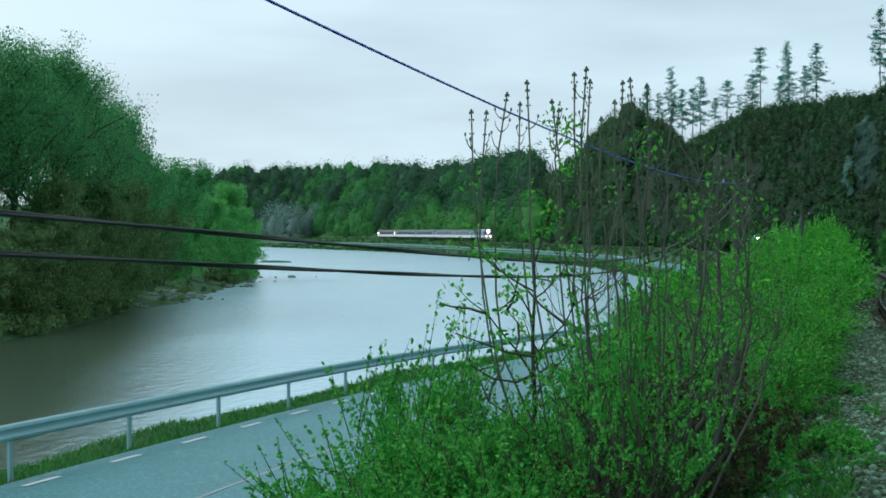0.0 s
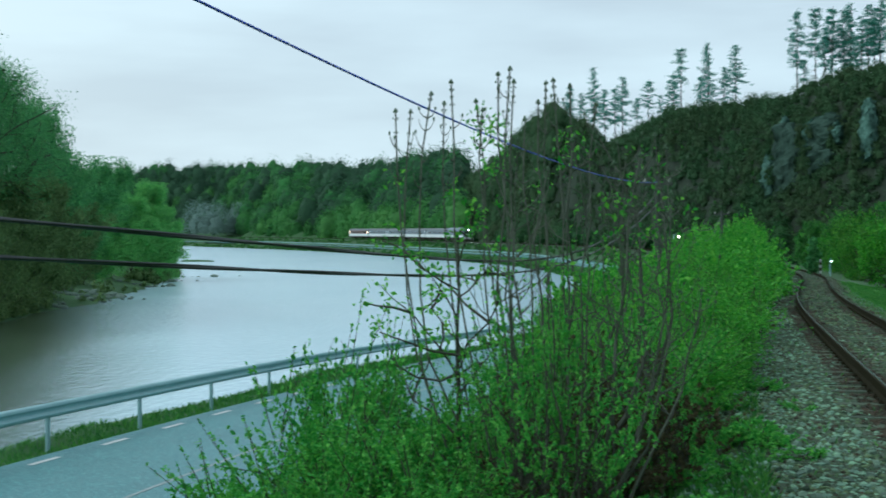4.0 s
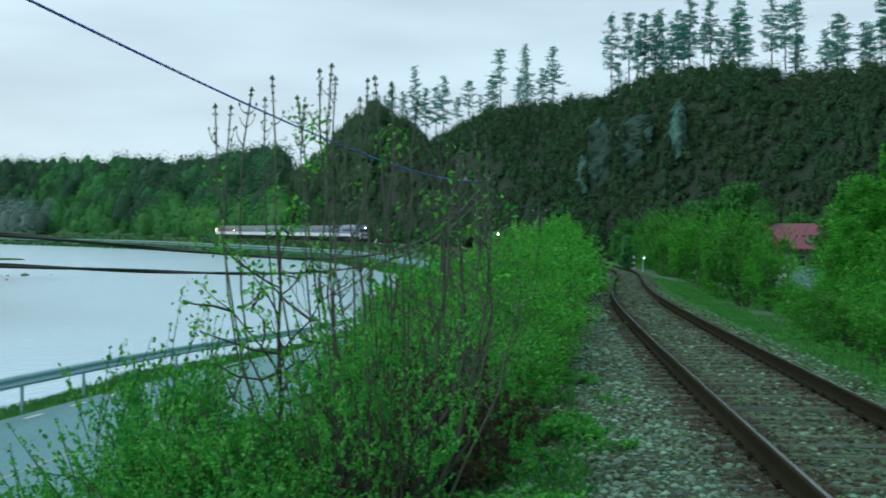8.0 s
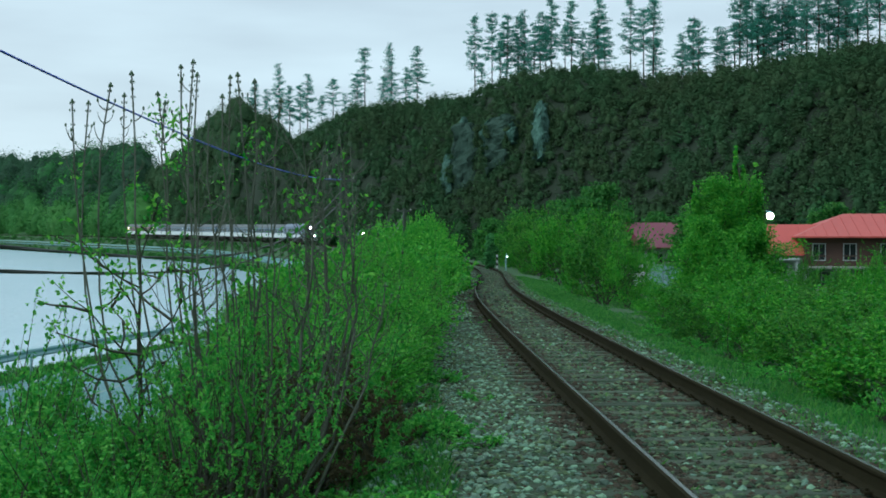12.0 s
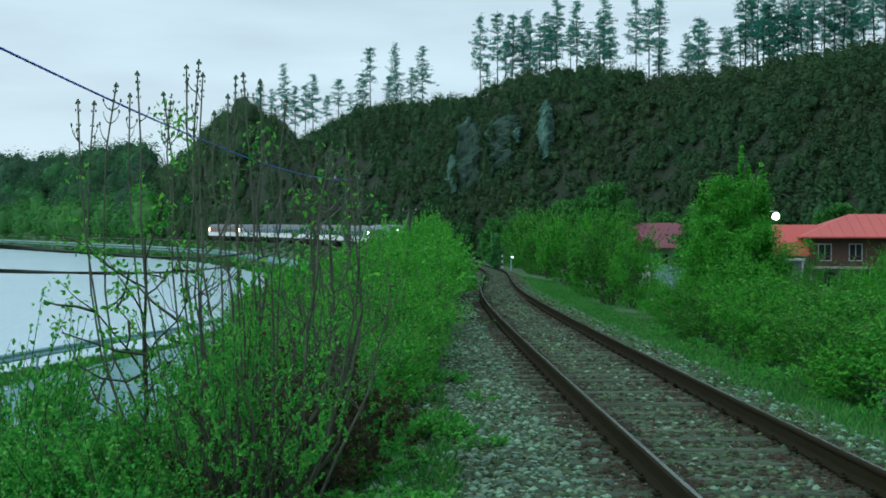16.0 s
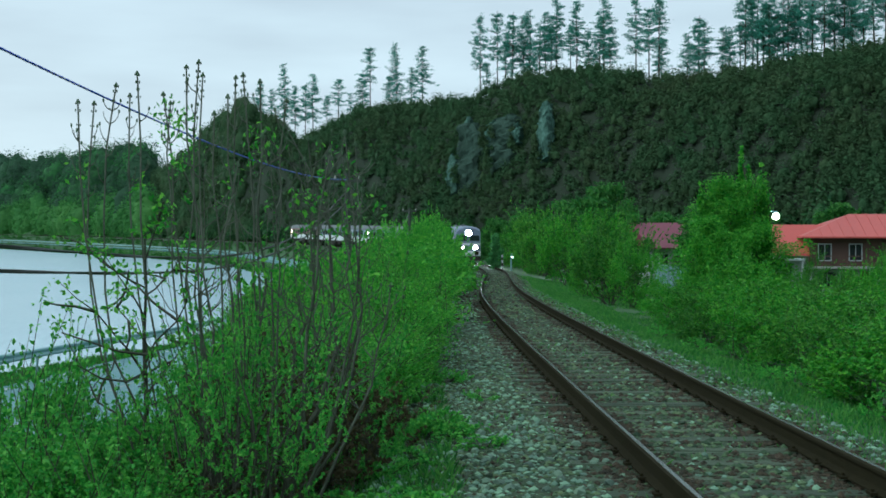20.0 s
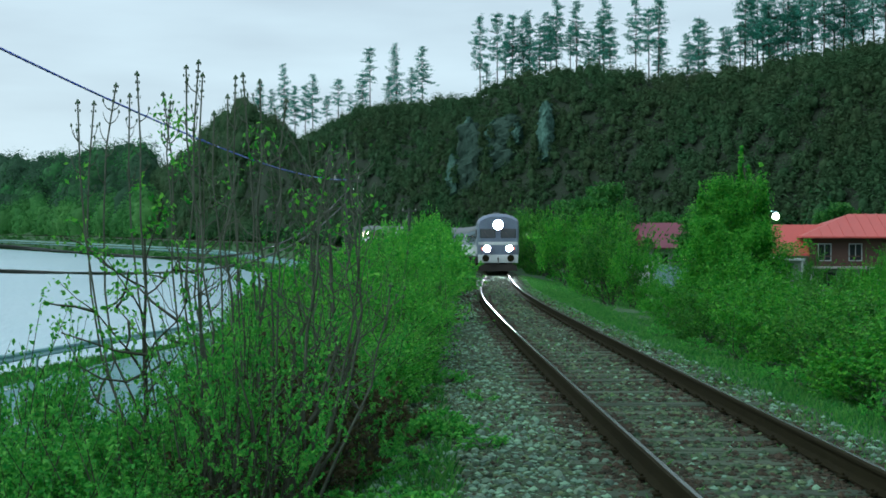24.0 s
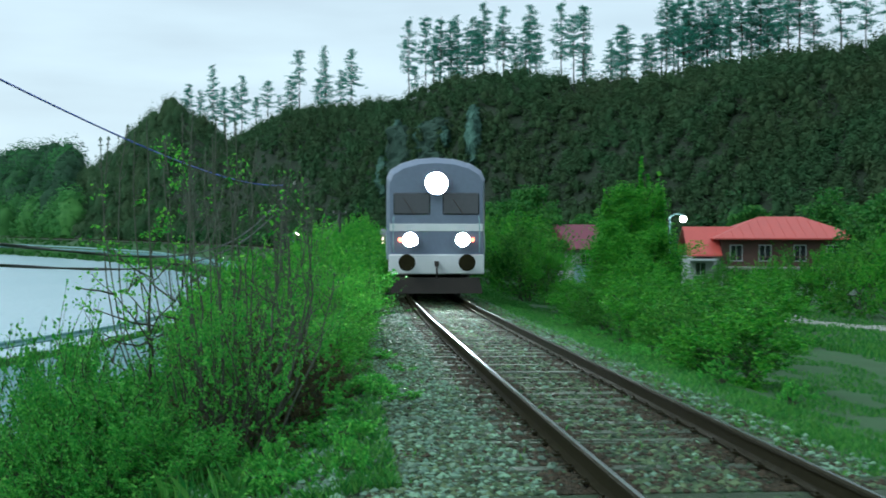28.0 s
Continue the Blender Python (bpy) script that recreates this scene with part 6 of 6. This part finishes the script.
grass("meadow_grass", "rough meadow grass beyond the thicket", 26000, 14, 75, -24, -9, 0.18, 68, 1.3, 0.03)
grass("verge_grass", "short grass on the slope by the ballast", 16000, -14, 6.5, 2.6, 9.0, 0.16, 69)
grass("shoulder_grass", "thick grass at the foot of the saplings", 11000, 7.5, 13.5, 2.5, 4.0, 0.085, 70, 1.0, 0.012, 0.3)
grass("slope_grass", "grass on the slope above the road", 30000, 4, 60, 3.4, 8.8, 0.28, 65, 1.4)
grass("bank_grass", "grass on the river bank", 16000, 40, 420, 17.0, 20.5, 0.2, 66, 1.0, 0.016)


# ---- weeds on the ballast shoulder ----
rng = np.random.default_rng(71)
weeds = [shrub("weed_tuft", "low bright green weed between the ballast stones", 720 + k, 0.3, 0.55, 22, 64, 0.02, M["leaf_low"], 5, group="weeds beside the track") for k in range(3)]
for k in range(44):
    s, n = 6.6 + 9 * rng.random()**1.4, 2.3 + 1.7 * rng.random()
    if 18 < k < 25:
        s, n = 8 + 12 * rng.random(), 1.6 + 0.8 * rng.random()
    if k > 33:
        s, n = 8.5 + 3.5 * rng.random(), 2.5 + 1.1 * rng.random()
    elif k > 24:
        s, n = 9 + 22 * rng.random(), -2.2 - 0.9 * rng.random()
    p = on_track(s, n)
    repeat(weeds, k, p[0], p[1], 0.5 + 0.6 * rng.random(), rng.random() * 360, 0.6 + 0.7 * rng.random())

# ---- sleepers and ballast, last of the large pieces ----
rng = np.random.default_rng(5)
sleeper_meshes = []
for k in range(5):
    g = Geo()
    w = 0.115 + 0.012 * rng.random()
    g.box(-1.28, 1.28, -w, w, -0.15, 0.0, bevel=0.02)
    g.v = [(x + rng.normal() * 0.008, y + rng.normal() * 0.006, z + rng.normal() * 0.006) for x, y, z in g.v]
    sleeper_meshes.append(g.mesh("sleeper", M["sleeper"]))
for k in range(230):
    s = -4 + 0.62 * k
    m = track_frame(s) @ pose(rng.normal() * 0.03, rng.normal() * 0.02, -0.186 - 0.016 * rng.random(), 0, 0, rng.normal() * 0.8)
    ob = new("sleeper", sleeper_meshes[k % 5])
    ob.parent, ob.matrix_world = track, m
clip = Geo()
clip.box(-0.12, -0.06, -0.05, 0.05, 0, 0.02).box(0.06, 0.12, -0.05, 0.05, 0, 0.02).tube([(-0.09, 0, 0.015), (-0.09, 0, 0.04)], 0.013).tube([(0.09, 0, 0.015), (0.09, 0, 0.04)], 0.013)
clip_mesh = clip.mesh("rail_clip", M["rail_side"])
for k in range(60):
    for n in (0.7525, -0.7525):
        ob = new("rail_clip", clip_mesh)
        ob.parent, ob.matrix_world = track, track_frame(3 + 0.62 * k + 0.26) @ pose(-n, 0, -0.17)


def stone_geo(r, seed):
    q = np.random.default_rng(seed)
    g = Geo()
    g.ball((0, 0, 0), r, seg=5, rings=3)
    g.v = [tuple(np.array(p) * (1 + q.normal(size=3) * 0.2) * (1, 1, 0.72)) for p in g.v]
    return g


stone_shapes = [stone_geo(1.0, 40 + k) for k in range(8)]
stone_meshes = [stone_geo(0.05, 60 + k).mesh("stone", M["stone_one"]) for k in range(8)]


def lay_stones(count, s_lo, s_hi, n_lo, n_hi, size, power=1.6, mat=None):
    v, f = [], []
    o = 0
    s = s_lo + (s_hi - s_lo) * rng.random(count)**power
    n = n_lo + (n_hi - n_lo) * rng.random(count)
    p = on_track(s, n)
    z = np.array([bed_height(a) for a in n]) + p[:, 2]
    bare = 0.08 + 0.86 * np.random.default_rng(17).random(97)**1.4
    off = np.abs((s + 4 + 0.31) % 0.62 - 0.31)
    for i in range(count):
        if mat is not M["stone_rust"] and 0.45 < abs(n[i]) < 1.12 and rng.random() < 0.85:
            continue
        if abs(n[i]) < 1.3 and off[i] < 0.115 and rng.random() < bare[int((s[i] + 4.31) / 0.62) % 97]:
            continue
        sh = stone_shapes[rng.integers(8)]
        r = size * (0.55 + rng.random()**2 * 1.0)
        a = rng.random() * 6.28
        q = np.array(sh.v) * r
        c, d = math.cos(a), math.sin(a)
        q = np.stack([q[:, 0] * c - q[:, 1] * d, q[:, 0] * d + q[:, 1] * c, q[:, 2]], 1) + (p[i, 0], p[i, 1], z[i] + r * 0.15)
        v.append(q)
        f += [tuple(o + t for t in face) for face in sh.f]
        o += len(q)
    return mesh_of("ballast_stones", np.vstack(v), f, mat or M["stone"])


def bed_height(n):
    return float(np.interp(n, SECTION_N, SECTION_Z)) + 0.02


def ballast_bed():
    """A gravel blanket with a ragged edge that follows the shoulders."""
    ss = np.concatenate([np.arange(-40, 60, 0.5), np.arange(60, 430, 2.5)])
    ns = np.array([-1.75, -1.6, -1.45, -1.3, -1.1, -0.5, 0.5, 1.3, 1.8, 2.2, 2.7, 3.2])
    v, f = [], []
    for s in ss:
        wob = [noise.noise((s * 0.7, q, 2.0)) for q in (0.0, 9.0)]
        m = np.array(ns) + np.where(ns < -1.5, wob[0] * 0.4, 0) + np.where(ns > 2.1, wob[1] * 0.7, 0)
        p = on_track(np.full(len(m), s), m)
        p[:, 2] += np.interp(m, SECTION_N, SECTION_Z) + 0.02 + np.where((ns > -1.7) & (ns < 2.5), 0.008, -0.02)
        v.append(p)
    k = len(ns)
    i = np.arange(len(ss) * k).reshape(len(ss), k)
    return mesh_of("ballast_bed", np.vstack(v), np.stack([i[:-1, :-1], i[1:, :-1], i[1:, 1:], i[:-1, 1:]], -1).reshape(-1, 4)[:, ::-1].copy(), M["ballast"], True)


part("ballast_bed", ballast_bed(), None, track)
for count, s0, s1, n0, n1, size, power, mat in ((3500, -12, 5.5, -1.6, 3.0, 0.03, 1.0, "stone"), (1200, -12, 5.5, 0.9, 3.0, 0.03, 1.0, "stone_pale"), (13000, 5.5, 42, -1.6, 3.5, 0.026, 1.7, "stone"), (5000, 5.5, 40, 0.95, 3.8, 0.029, 1.6, "stone_pale"), (11000, 5.5, 26, 0.9, 3.3, 0.019, 1.5, "stone"), (5500, 5.5, 24, 0.9, 3.4, 0.018, 1.5, "stone_pale"), (4500, 5.5, 24, 0.9, 3.2, 0.02, 1.5, "stone_rust"), (7500, 5.5, 42, -1.5, 1.2, 0.027, 1.7, "stone_rust"), (5000, 5.5, 36, -0.7, 0.7, 0.03, 1.7, "stone"),
                                                (10000, 5.5, 42, 0.4, 1.08, 0.025, 1.6, "stone_rust"), (11000, 5.5, 42, -1.2, -0.4, 0.025, 1.6, "stone_rust"), (5000, 30, 100, -1.6, 2.9, 0.045, 1.3, "stone"), (2500, 30, 100, -1.5, 2.4, 0.045, 1.3, "stone_rust"),
                                                (900, 30, 100, 0.9, 2.9, 0.045, 1.3, "stone_pale"), (1500, 6, 60, -1.7, -1.15, 0.028, 1.5, "stone_pale"), (700, 5.5, 40, -0.55, 0.55, 0.028, 1.5, "stone_pale"), (1500, 5.2, 11.5, 2.6, 4.6, 0.048, 1.0, "stone_pale"), (5000, 5.5, 30, -0.75, 0.75, 0.022, 1.5, "stone_rust")):
    st = part("ballast_stones", lay_stones(count, s0, s1, n0, n1, size, power, M[mat]), None, track)
    tagged(st, "loose ballast stones", kind="stuff")
for k in range(280):
    s, n = 6.5 + 6 * rng.random()**1.5, 0.9 + 2.6 * rng.random()
    p = on_track(s, n)
    ob = new("stone", stone_meshes[k % 8])
    ob.parent = track
    ob.matrix_world = pose(p[0], p[1], p[2] + bed_height(n) + 0.012, rng.random() * 40, rng.random() * 40, rng.random() * 360) @ Matrix.Scale(0.45 + rng.random() * 0.6, 4)


def motions():
    """The train comes up the line at a nearly even pace."""
    for car, lag in TRAIN:
        rows = []
        for k in range(57):
            t = 0.5 * k
            s = 28.8 + SPEED * (28.0 - t) + lag + float(np.interp(t, [0, 12, 16, 19, 20, 21, 23, 25, 26, 27, 28], [0, -2, -4.7, -4.7, -4.2, -5.2, -3.5, 0.8, 1.5, 2.4, 4.5]))
            rows.append((t, track_frame(s)))
        walk(car, rows)


motions()
